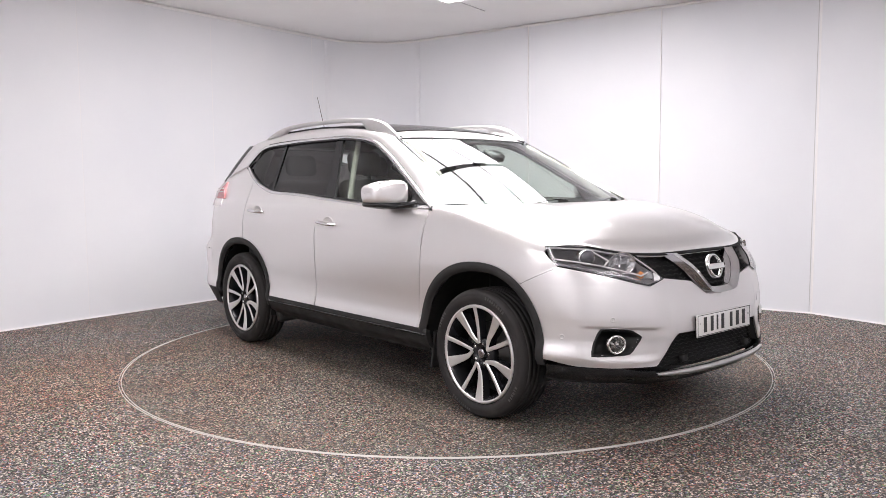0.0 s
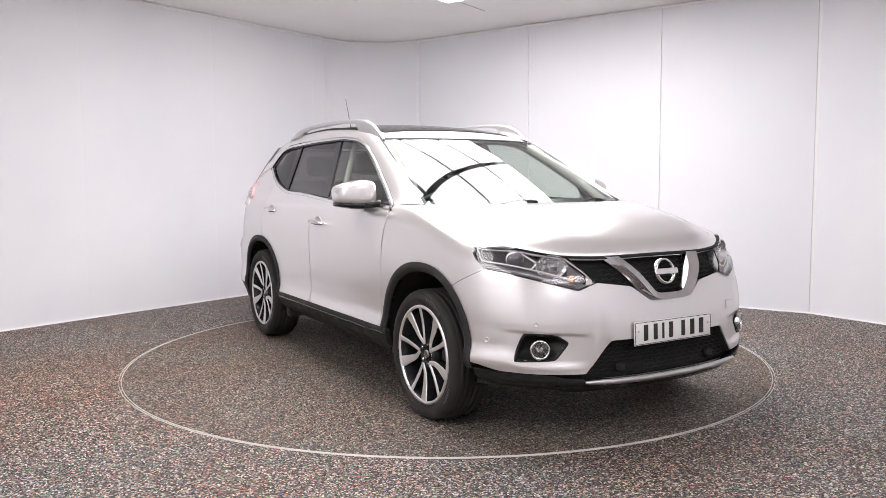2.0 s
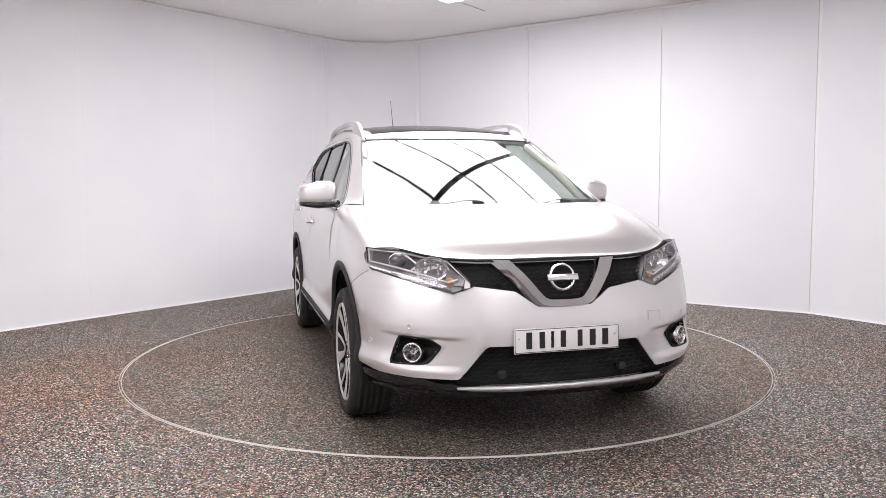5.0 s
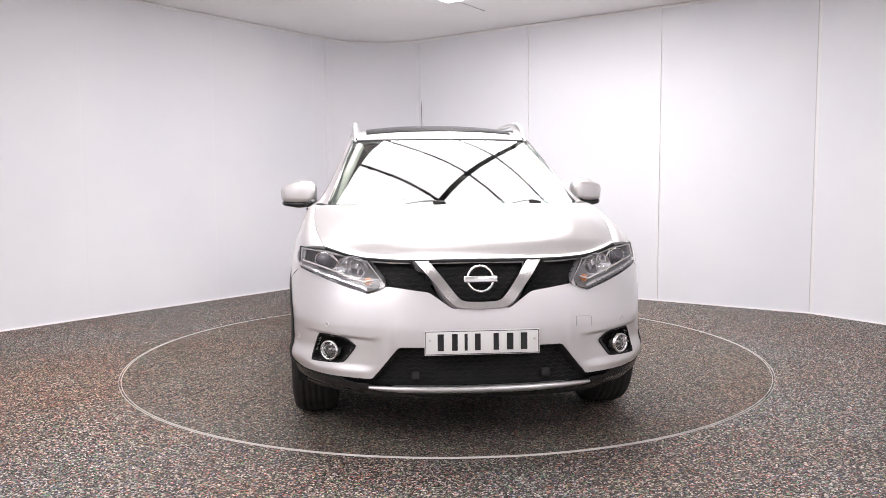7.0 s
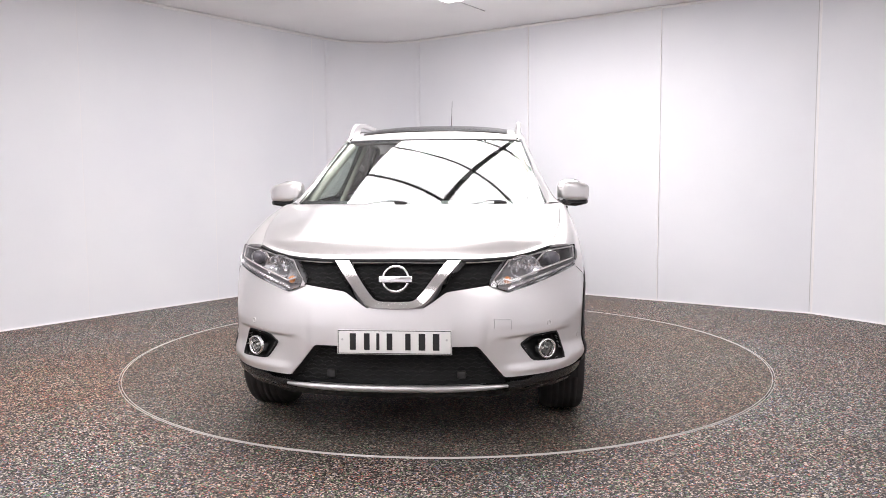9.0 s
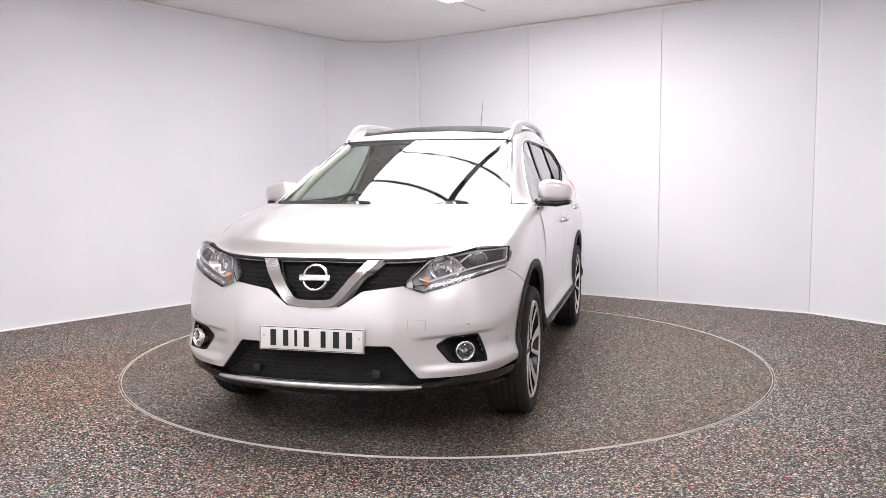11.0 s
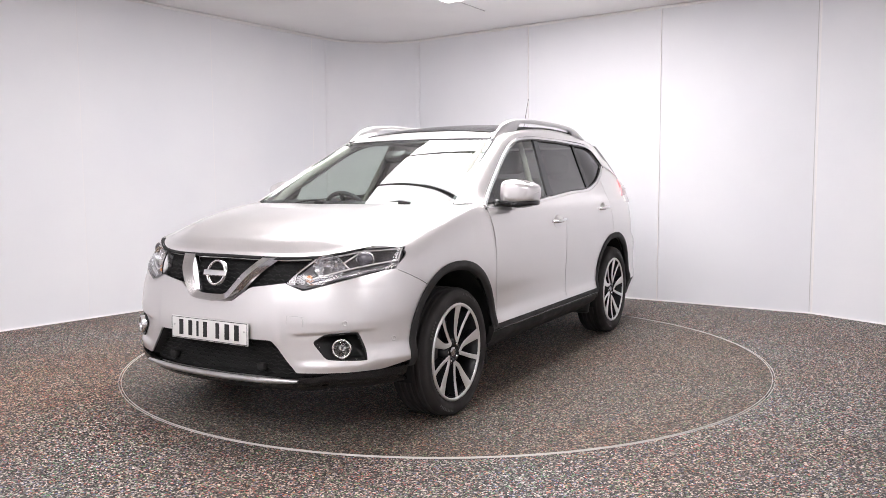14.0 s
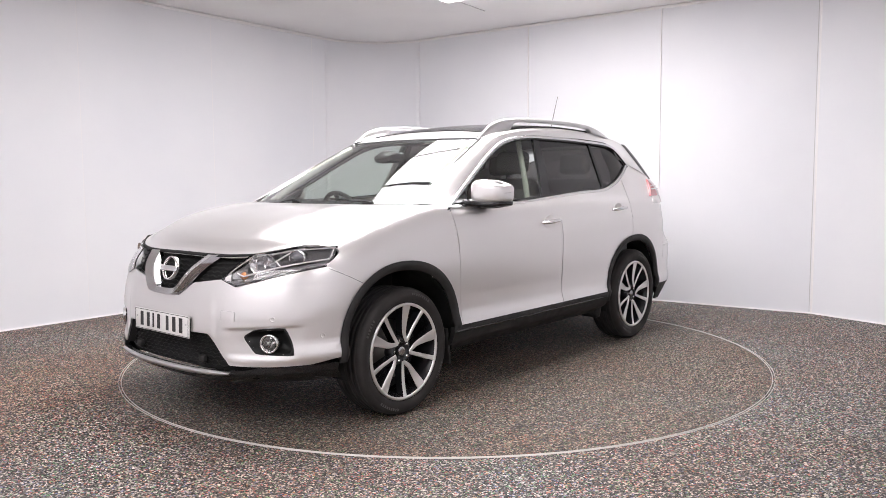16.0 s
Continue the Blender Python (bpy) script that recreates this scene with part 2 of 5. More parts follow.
# ---- the turntable ----
def turntable():
    thing = new("turntable")
    tagged(thing, "round turntable covered with flecked rubber granulate, pale metal rim", "turntable")
    bm = bmesh.new()
    rings = lathe(bm, [(TABLE_RADIUS - 0.012, -0.003), (TABLE_RADIUS - 0.012, 0.001), (1.2, 0.001), (0.02, 0.001)], 160)
    bm.faces.new(rings[-1])
    part("top", bm, TABLE_FLOOR, thing, smooth=False)
    for name, r, wide in (("rim", TABLE_RADIUS - 0.007, 0.0013), ("edging", TABLE_RADIUS + 0.008, 0.0010)):
        bm = bmesh.new()
        lathe(bm, [(r - wide, -0.003), (r - wide, 0.0022), (r + wide, 0.0022), (r + wide, -0.003)], 200)
        part(name, bm, RIM_METAL, thing, "pale worn metal ring")
    return thing


table = turntable()
# ---- the car's materials ----
def paint():
    m = material("silver_metallic_paint", (0.70, 0.68, 0.675), 0.26, 0.74, Coat_Weight=0.6, Coat_Roughness=0.03)
    v = node(m, "ShaderNodeTexVoronoi", Scale=900.0)
    link(m, coords(m), v.inputs["Vector"])
    flake = ramp(m, v.outputs["Color"], [(0.0, (0.735, 0.712, 0.706)), (1.0, (0.765, 0.742, 0.736))])
    link(m, flake, base(m))
    link(m, ramp(m, noise_at(m, 6.0, 4), [(0.3, (0.285,) * 3), (0.7, (0.315,) * 3)]), roughness(m))
    return m


def see_through(name, tint, gloss_least, rough=0.0):
    """Thin glass: tinted, clear straight through, with a gloss that grows at grazing angles."""
    m = bpy.data.materials.new(name)
    m.use_nodes = True
    m.node_tree.nodes.clear()
    clear, gloss = node(m, "ShaderNodeBsdfTransparent"), node(m, "ShaderNodeBsdfGlossy")
    clear.inputs[0].default_value = (*tint, 1)
    gloss.inputs[0].default_value, gloss.inputs["Roughness"].default_value = (1, 1, 1, 1), rough
    f, mixer, out = node(m, "ShaderNodeLayerWeight", Blend=0.5), node(m, "ShaderNodeMixShader"), node(m, "ShaderNodeOutputMaterial")
    power, scaled = node(m, "ShaderNodeMath"), node(m, "ShaderNodeMath")
    power.operation, power.inputs[1].default_value = "POWER", 5.0
    scaled.operation, scaled.inputs[1].default_value, scaled.inputs[2].default_value = "MULTIPLY_ADD", 1 - gloss_least, gloss_least
    link(m, f.outputs["Facing"], power.inputs[0])
    link(m, power.outputs[0], scaled.inputs[0])
    link(m, scaled.outputs[0], mixer.inputs[0])
    link(m, clear.outputs[0], mixer.inputs[1])
    link(m, gloss.outputs[0], mixer.inputs[2])
    link(m, mixer.outputs[0], out.inputs[0])
    return m


def grained(name, color, rough, scale, depth, strength=0.3):
    m = material(name, color, rough)
    n = noise_at(m, scale, 3)
    dark, pale = [c * 0.85 for c in color], [c * 1.15 for c in color]
    link(m, ramp(m, noise_at(m, 7.0, 4), [(0.3, dark), (0.7, pale)]), base(m))
    link(m, ramp(m, noise_at(m, 11.0, 3), [(0.3, (rough * 0.85,) * 3), (0.7, (min(1, rough * 1.12),) * 3)]), roughness(m))
    bump(m, n, strength, depth)
    return m


PAINT = paint()
CLADDING = grained("grained_black_plastic", (0.022, 0.021, 0.021), 0.62, 900, 0.0006)
GLOSS_BLACK = material("gloss_black", (0.010, 0.010, 0.011), 0.18)
MATT_BLACK = grained("matt_black", (0.012, 0.012, 0.012), 0.8, 300, 0.001)
CHROME = material("chrome", (0.80, 0.79, 0.79), 0.14, 1.0)
DARK_CHROME = material("darker_chrome", (0.42, 0.41, 0.42), 0.12, 1.0)
SATIN = material("satin_silver", (0.58, 0.57, 0.57), 0.33, 0.85)
SOFT_CHROME = material("brushed_chrome", (0.66, 0.65, 0.65), 0.2, 1.0)
GRILLE_BLACK = material("grille_black", (0.008, 0.008, 0.008), 0.5)
RUBBER = grained("tyre_rubber", (0.026, 0.0235, 0.023), 0.75, 420, 0.0008)
SIDEWALL_GLINT = grained("pale_sidewall_glint", (0.06, 0.056, 0.055), 0.55, 300, 0.0005)
MACHINED = material("machined_alloy", (0.76, 0.75, 0.74), 0.36, 0.85)
RIM_BLACK = material("black_alloy", (0.016, 0.016, 0.018), 0.24)
STEEL = material("brake_steel", (0.12, 0.115, 0.11), 0.45, 0.9)
SEAL = material("grey_seal", (0.07, 0.07, 0.07), 0.6)
GLASS = see_through("windscreen_glass", (0.80, 0.87, 0.83), 0.075)
CLEAR = see_through("door_glass", (0.78, 0.85, 0.80), 0.07)
PRIVACY = see_through("privacy_glass", (0.16, 0.15, 0.15), 0.075)
LENS = see_through("lamp_lens", (0.95, 0.95, 0.96), 0.05)
REFLECTOR = material("lamp_reflector", (0.82, 0.82, 0.83), 0.16, 0.9)
FOG_INSIDE = material("fog_reflector", (0.26, 0.26, 0.25), 0.15, 0.9)
LAMP_INSIDE = material("lamp_housing", (0.20, 0.195, 0.20), 0.3, 0.3)
SMOKED = material("smoked_bezel", (0.045, 0.043, 0.045), 0.35)
PROJECTOR = material("projector_glass", (0.10, 0.095, 0.11), 0.08, Coat_Weight=0.6)
AMBER = material("amber_bulb", (0.70, 0.27, 0.08), 0.3)
RED_LENS = material("red_lens", (0.45, 0.13, 0.14), 0.12, Coat_Weight=0.9)
WHITE_LENS = material("white_lens", (0.75, 0.72, 0.72), 0.15, Coat_Weight=0.5)
PLATE = material("plate_white", (0.80, 0.79, 0.77), 0.35)
PLATE_INK = material("plate_ink", (0.012, 0.012, 0.013), 0.4)
TRIM_BEIGE = grained("pale_interior_trim", (0.27, 0.27, 0.235), 0.7, 500, 0.0005)
SEAT_CLOTH = grained("dark_seat_leather", (0.075, 0.070, 0.066), 0.6, 200, 0.001)
DASH = grained("dark_dashboard", (0.028, 0.028, 0.029), 0.6, 700, 0.0005)


for dull in (CLADDING, RUBBER, MATT_BLACK, DASH, GRILLE_BLACK):
    dull.node_tree.nodes["Principled BSDF"].inputs["Specular IOR Level"].default_value = 0.3


# ---- the car's shape: x ahead, y to its left, z up, the origin between the axles on the ground ----
def spline(keys):
    """A smooth curve through (at, value) keys that never overshoots."""
    xs, ys = [k[0] for k in keys], [k[1] for k in keys]
    if xs[0] > xs[-1]:
        xs, ys = xs[::-1], ys[::-1]
    n = len(xs)
    d = [(ys[i + 1] - ys[i]) / (xs[i + 1] - xs[i]) for i in range(n - 1)]
    m = [d[0]] + [0 if d[i - 1] * d[i] <= 0 else 2 * d[i - 1] * d[i] / (d[i - 1] + d[i]) for i in range(1, n - 1)] + [d[-1]]

    def f(x):
        if x <= xs[0]:
            return ys[0]
        if x >= xs[-1]:
            return ys[-1]
        i = next(k for k in range(n - 1) if x <= xs[k + 1])
        h = xs[i + 1] - xs[i]
        t = (x - xs[i]) / h
        return ((1 + 2 * t) * (1 - t) ** 2 * ys[i] + t * (1 - t) ** 2 * h * m[i] + t * t * (3 - 2 * t) * ys[i + 1] + t * t * (t - 1) * h * m[i + 1])

    return f


def linear(keys):
    """Straight runs through (at, value) keys."""
    return lambda x: float(np.interp(x, [k[0] for k in keys], [k[1] for k in keys]))


def polyline(points):
    """A smooth path through points, run by the share of its length."""
    pts = [Vector(p) for p in points]
    at = [0.0]
    for a, b in zip(pts, pts[1:]):
        at.append(at[-1] + (b - a).length)
    curves = [spline([(s / at[-1], p[k]) for s, p in zip(at, pts)]) for k in range(3)]
    return lambda t: Vector([c(t) for c in curves])


def step(a, b, x):
    t = max(0.0, min(1.0, (x - a) / (b - a)))
    return t * t * (3 - 2 * t)


LOW_HALF = [(0.20, 0.86), (0.30, 0.878), (0.36, 0.892), (0.415, 0.913), (0.48, 0.8975), (0.50, 0.8955), (0.56, 0.8955), (0.66, 0.9005), (0.80, 0.9075),
            (0.90, 0.909), (0.97, 0.904), (1.02, 0.894), (1.10, 0.872)]
HALF = spline(LOW_HALF + [(1.12, 0.846), (1.15, 0.806), (1.25, 0.750), (1.34, 0.712), (1.40, 0.688), (1.57, 0.628), (1.66, 0.60)])        # half width at the cabin
TAIL_HALF = spline(LOW_HALF + [(1.15, 0.860), (1.25, 0.820), (1.40, 0.745), (1.57, 0.655), (1.66, 0.60)])                               # and at the tail
NOSE = spline([(0.20, 2.16), (0.27, 2.235), (0.32, 2.258), (0.40, 2.241), (0.50, 2.240), (0.60, 2.235), (0.68, 2.226), (0.76, 2.208), (0.82, 2.182), (0.90, 2.105), (0.95, 2.06)])
NOSE_ROOT = spline([(0.3, 1.60), (0.6, 1.60), (0.94, 1.50)])
TAIL = spline([(0.25, -2.22), (0.35, -2.32), (0.55, -2.35), (0.72, -2.34), (0.80, -2.27), (1.05, -2.23), (1.28, -2.08), (1.53, -1.86), (1.60, -1.80)])
TAIL_ROOT = -1.50
NOSE_CURVE = linear([(0.30, 2.48), (0.40, 2.62), (0.60, 2.62), (0.76, 2.48)])      # how square the front corner is at a height
TAIL_CURVE = linear([(0.30, 3.9), (0.45, 4.4), (0.72, 4.4), (0.82, 3.6), (1.0, 3.5), (1.15, 4.1), (1.30, 4.0), (1.45, 3.3)])


def nose_x(y, z):
    """How far ahead the front face lies at a width and height."""
    w, root, n = HALF(z), NOSE_ROOT(z), NOSE_CURVE(z)
    r = min(0.9999, abs(y) / w) ** n
    x = root + (NOSE(z) - root) * (1 - r) ** (1 / n)
    x += 0.006 * step(0.425, 0.385, abs(y)) * step(0.45, 0.52, z) * step(0.73, 0.58, z)
    # the lower corner steps back round the fog lamp, under a ledge
    ledge = 0.547 + 0.07 * (abs(y) - 0.63)
    x -= 0.014 * step(0.44, 0.58, abs(y)) * step(0.83, 0.75, abs(y)) * step(ledge + 0.012, ledge, z) * step(0.385, 0.428, z)
    return x


ARCH_F, ARCH_R, ARCH_N = (1.365, 0.40, 0.44, 0.44, 0.49), (-1.365, 0.40, 0.436, 0.467, 0.436), 2.2     # middle x and z, height, reach ahead and behind


def arch_end(z):
    """Where the front wheel arch ends ahead of the wheel at a height."""
    r = ARCH_F[2] - 0.006
    return ARCH_F[0] + r * (1 - min(1.0, max(0.0, z - ARCH_F[1]) / r) ** ARCH_N) ** (1 / ARCH_N)


def nose_point(q, z):
    """The front face and its corner; q from 0 in the middle to 1 at the wheel arch."""
    w, root, n = HALF(z), NOSE_ROOT(z), NOSE_CURVE(z)
    edge = min(0.98, max(0.004, (arch_end(z) - root) / (NOSE(z) - root)))
    last = math.acos(edge ** (n / 2))
    a = q * last
    y = w * math.sin(a) ** (2 / n)
    return Vector((nose_x(y, z), y, z))


def half_at(x, z):
    """The half width of the body's section, between the cabin's and the tail's."""
    k = 1 - 0.7 * step(-0.90, -1.50, x)
    return TAIL_HALF(z) + (HALF(z) - TAIL_HALF(z)) * k


def side_y(x, z):
    w = half_at(x, z)
    root = NOSE_ROOT(z)
    if x > root:
        n = NOSE_CURVE(z)
        r = min(0.9999, (x - root) / (NOSE(z) - root)) ** n
        return w * (1 - r) ** (1 / n)
    if x < TAIL_ROOT:
        n = TAIL_CURVE(z)
        r = min(0.9999, (TAIL_ROOT - x) / (TAIL_ROOT - TAIL(z))) ** n
        return w * (1 - r) ** (1 / n)
    return w


def side(x, z, out=0.0):
    # the upper body draws back as it leans in
    return Vector((x + 1.22 * (half_at(x, z) - TAIL_HALF(z)), side_y(x, z) + out, z))


def mirror(p, s):
    return Vector((p.x, p.y * s, p.z))


def sheet(fn, nu, nv, s=1, thick=0.014, skip=None, bm=None):
    """A curved panel: fn(u, v) over the unit square, mirrored for s = -1, its edges turned inwards."""
    own = bm is None
    bm = bm or bmesh.new()
    rows = [[bm.verts.new(mirror(fn(i / nu, j / nv), s)) for i in range(nu + 1)] for j in range(nv + 1)]
    faces = []
    for j in range(nv):
        for i in range(nu):
            if skip and skip(fn((i + 0.5) / nu, (j + 0.5) / nv)):
                continue
            faces.append(bm.faces.new((rows[j][i], rows[j][i + 1], rows[j + 1][i + 1], rows[j + 1][i])))
    loose = [v for row in rows for v in row if not v.link_faces]
    for v in loose:
        bm.verts.remove(v)
    if own:
        bmesh.ops.remove_doubles(bm, verts=bm.verts, dist=0.0002)
        bm.faces.ensure_lookup_table()
        bmesh.ops.recalc_face_normals(bm, faces=bm.faces)
    if thick:
        bm.normal_update()
        middle = Vector((0.0, 0.0, 0.75))
        lean = 0.0
        for f in bm.faces:
            c = f.calc_center_median()
            lean += f.normal.dot(c - Vector((c.x * 0.75, 0, middle.z))) * f.calc_area()
        if lean < 0:
            bmesh.ops.reverse_faces(bm, faces=bm.faces)
            bm.normal_update()
        edges = [e for e in bm.edges if len(e.link_faces) == 1]
        inward = {v: -v.normal.copy() for e in edges for v in e.verts}
        for e in edges:
            e.smooth = False
        made = bmesh.ops.extrude_edge_only(bm, edges=edges)
        fresh = [g for g in made["geom"] if isinstance(g, bmesh.types.BMVert)]
        for v in fresh:
            for e in v.link_edges:
                o = e.other_vert(v)
                if o in inward:
                    v.co = o.co + inward[o] * thick
                    break
    return bm


def panel(name, fn, nu, nv, mat, parent, s=1, thick=0.014, skip=None, label=""):
    """A sheet linked as a part, with its own facing kept."""
    bm = sheet(fn, nu, nv, s, thick, skip)
    me = bpy.data.meshes.new(name)
    bm.to_mesh(me)
    bm.free()
    me.polygons.foreach_set("use_smooth", [True] * len(me.polygons))
    me.materials.append(mat)
    ob = new(name, me)
    ob.parent = parent
    if label:
        tagged(ob, label)
    return ob


def tube(bm, path, steps, radius, sides=8, closed=False, squash=1.0):
    """A round bar along path(t)."""
    pts = [path(k / steps) for k in range(steps if closed else steps + 1)]
    rings = []
    for i, p in enumerate(pts):
        a, b = pts[i - 1 if (i or closed) else 0], pts[(i + 1) % len(pts) if (i + 1 < len(pts) or closed) else i]
        d = (b - a).normalized()
        up = Vector((0, 0, 1)) if abs(d.z) < 0.9 else Vector((0, 1, 0))
        u = d.cross(up).normalized()
        v = u.cross(d)
        r = radius(i / max(1, len(pts) - 1)) if callable(radius) else radius
        rings.append([bm.verts.new(p + u * (r * math.cos(k * 2 * math.pi / sides)) + v * (r * squash * math.sin(k * 2 * math.pi / sides))) for k in range(sides)])
    n = len(rings)
    for i in range(n if closed else n - 1):
        a, b = rings[i], rings[(i + 1) % n]
        for k in range(sides):
            bm.faces.new((a[k], a[(k + 1) % sides], b[(k + 1) % sides], b[k]))
    if not closed:
        bm.faces.new(rings[0])
        bm.faces.new(rings[-1][::-1])
    return bm


def ribbon(bm, low, high, steps, out=0.004, back=0.012, s=1):
    """A raised strip between two paths, proud by out, with sides that go back."""
    rows = []
    for k in range(steps + 1):
        a, b = low(k / steps), high(k / steps)
        n = Vector((0.15, 1, 0.1)) if s is None else Vector((0, 1, 0.15))
        n.normalize()
        rows.append([bm.verts.new(mirror(p, s or 1)) for p in (a - n * back, a + n * out * 0.6, (a + b) / 2 + n * out, b + n * out * 0.6, b - n * back)])
    for r, t in zip(rows, rows[1:]):
        for k in range(4):
            bm.faces.new((r[k], r[k + 1], t[k + 1], t[k]))
    return bm
# ---- the car ----
SIDES = (1, -1)
BELT = spline([(0.96, 1.118), (0.40, 1.122), (-0.20, 1.152), (-0.60, 1.178), (-0.94, 1.191), (-1.17, 1.240), (-1.36, 1.318), (-1.50, 1.393)])
PILLAR_LOW = polyline([(0.945, 0, 1.120), (0.745, 0, 1.235), (0.58, 0, 1.325), (0.355, 0, 1.441), (0.165, 0, 1.521), (-0.02, 0, 1.561), (-0.295, 0, 1.58),
                       (-0.67, 0, 1.58), (-1.095, 0, 1.568), (-1.27, 0, 1.558), (-1.375, 0, 1.535), (-1.455, 0, 1.46), (-1.50, 0, 1.393)])
PILLAR_HIGH = polyline([(1.10, 0.745, 1.135), (0.90, 0.706, 1.241), (0.70, 0.673, 1.344), (0.50, 0.640, 1.442), (0.286, 0.605, 1.543), (0.12, 0.609, 1.588), (-0.25, 0.611, 1.632),
                        (-0.65, 0.605, 1.650), (-1.10, 0.597, 1.642), (-1.40, 0.58, 1.620), (-1.66, 0.595, 1.578), (-1.77, 0.665, 1.45), (-1.88, 0.748, 1.275)])
ROOF_MID = spline([(0.374, 1.549), (0.25, 1.588), (0.10, 1.632), (-0.10, 1.662), (-0.40, 1.688), (-0.70, 1.695), (-1.10, 1.685), (-1.50, 1.645), (-1.80, 1.60)])
ROOF_EDGE = spline([(0.286, 1.542), (0.12, 1.588), (-0.25, 1.632), (-0.65, 1.650), (-1.10, 1.642), (-1.40, 1.620), (-1.60, 1.585), (-1.80, 1.55)])
ROOF_HALF = spline([(0.286, 0.603), (0.12, 0.608), (-0.25, 0.610), (-0.65, 0.608), (-1.10, 0.597), (-1.40, 0.58), (-1.60, 0.575), (-1.80, 0.56)])
SEAM_Y = spline([(1.03, 0.812), (1.19, 0.806), (1.50, 0.788), (1.65, 0.768), (1.80, 0.737), (1.88, 0.720)])
SEAM_Z = spline([(1.03, 1.130), (1.19, 1.108), (1.50, 1.045), (1.65, 1.006), (1.80, 0.966), (1.88, 0.948)])
BONNET_EDGE = spline([(0.0, 0.902), (0.33, 0.900), (0.51, 0.907), (0.62, 0.924), (0.722, 0.948), (0.80, 0.955)])
BUMPER_TOP = linear([(0.0, 0.678), (0.135, 0.687), (0.235, 0.757), (0.425, 0.783), (0.452, 0.775), (0.513, 0.750), (0.60, 0.772), (0.828, 0.842), (0.845, 0.845)])
BUMPER_LOW = linear([(0.0, 0.512), (0.372, 0.513), (0.385, 0.503), (0.492, 0.371), (0.505, 0.364), (0.70, 0.366), (0.85, 0.374)])
FOG = [(0.738, 0.549), (0.630, 0.542), (0.580, 0.508), (0.636, 0.435), (0.775, 0.429)]
DOOR_FRONT = spline([(0.38, 0.855), (0.60, 0.862), (0.87, 0.885), (1.08, 0.918), (1.14, 0.935)])
WING_FRONT = spline([(0.0, 1.838), (0.55, 1.842), (0.68, 1.80), (0.76, 1.772), (0.84, 1.815), (0.92, 1.85), (1.0, 1.876)])
DOOR_MIDDLE = spline([(0.38, -0.262), (0.90, -0.252), (1.02, -0.238), (1.17, -0.185)])


def arch(x, which, grow=0.0):
    cx, cz, tall, ahead, behind = which
    r = (ahead if x > cx else behind) + grow
    return cz + (tall + grow) * (1 - (abs(x - cx) / r) ** ARCH_N) ** (1 / ARCH_N) if abs(x - cx) < r else 0.0


def inside(p, poly):
    y, z, hit = p[0], p[1], False
    for (ay, az), (by, bz) in zip(poly, poly[1:] + poly[:1]):
        if (az > z) != (bz > z) and y < (by - ay) * (z - az) / (bz - az) + ay:
            hit = not hit
    return hit


def bonnet_point(u, v):
    """u across from right to left, v from the windscreen to the front edge."""
    k = 2 * u - 1
    a = abs(k)
    along = 1.045 + (1.874 - 1.045) * v
    y_front = 0.722 * a
    y = SEAM_Y(along) * a
    x_rear = 1.045 + 0.215 * (1 - a ** 2.2)
    z_front = BONNET_EDGE(y_front)
    x_front = nose_x(y_front, z_front) + 0.006
    x_front += (1.874 - nose_x(0.722, BONNET_EDGE(0.722)) - 0.006) * a ** 10
    x = x_rear + (x_front - x_rear) * v
    mid = BONNET_MID(v)
    edge = SEAM_Z(along)
    z = mid + (edge - mid) * (0.25 * a ** 2 + 0.75 * max(0.0, (a - 0.55) / 0.45) ** 1.6)
    if v > 0.9:
        z = z + (z_front - z) * step(0.9, 1.0, v) * (1 - a ** 10)
    z += 0.012 * math.exp(-((a - 0.64) / (0.16 if a < 0.64 else 0.085)) ** 2) * step(0.0, 0.2, v) * step(1.0, 0.75, v)
    return Vector((x, y * (1 if k > 0 else -1), z))


BONNET_MID = spline([(0.0, 1.132), (0.25, 1.122), (0.5, 1.092), (0.68, 1.054), (0.84, 0.998), (0.94, 0.946), (1.0, 0.902)])


def windscreen_point(u, v, inset=0.0):
    k = 2 * u - 1
    a = abs(k)
    low = Vector((1.085 + 0.150 * (1 - a ** 2), 0.735 * k, 1.1339 - 0.0019 * a * a))
    high = Vector((0.286 + 0.0877 * (1 - a ** 2), 0.602 * k, 1.5491 - 0.0071 * a * a))
    p = low.lerp(high, v)
    n = Vector((0.47, 0.0, 0.88))
    return p + n * (4 * v * (1 - v) * (0.0094 * (1 - 0.5 * a * a) + 0.0049 * v - 0.004 * a * a) - inset)


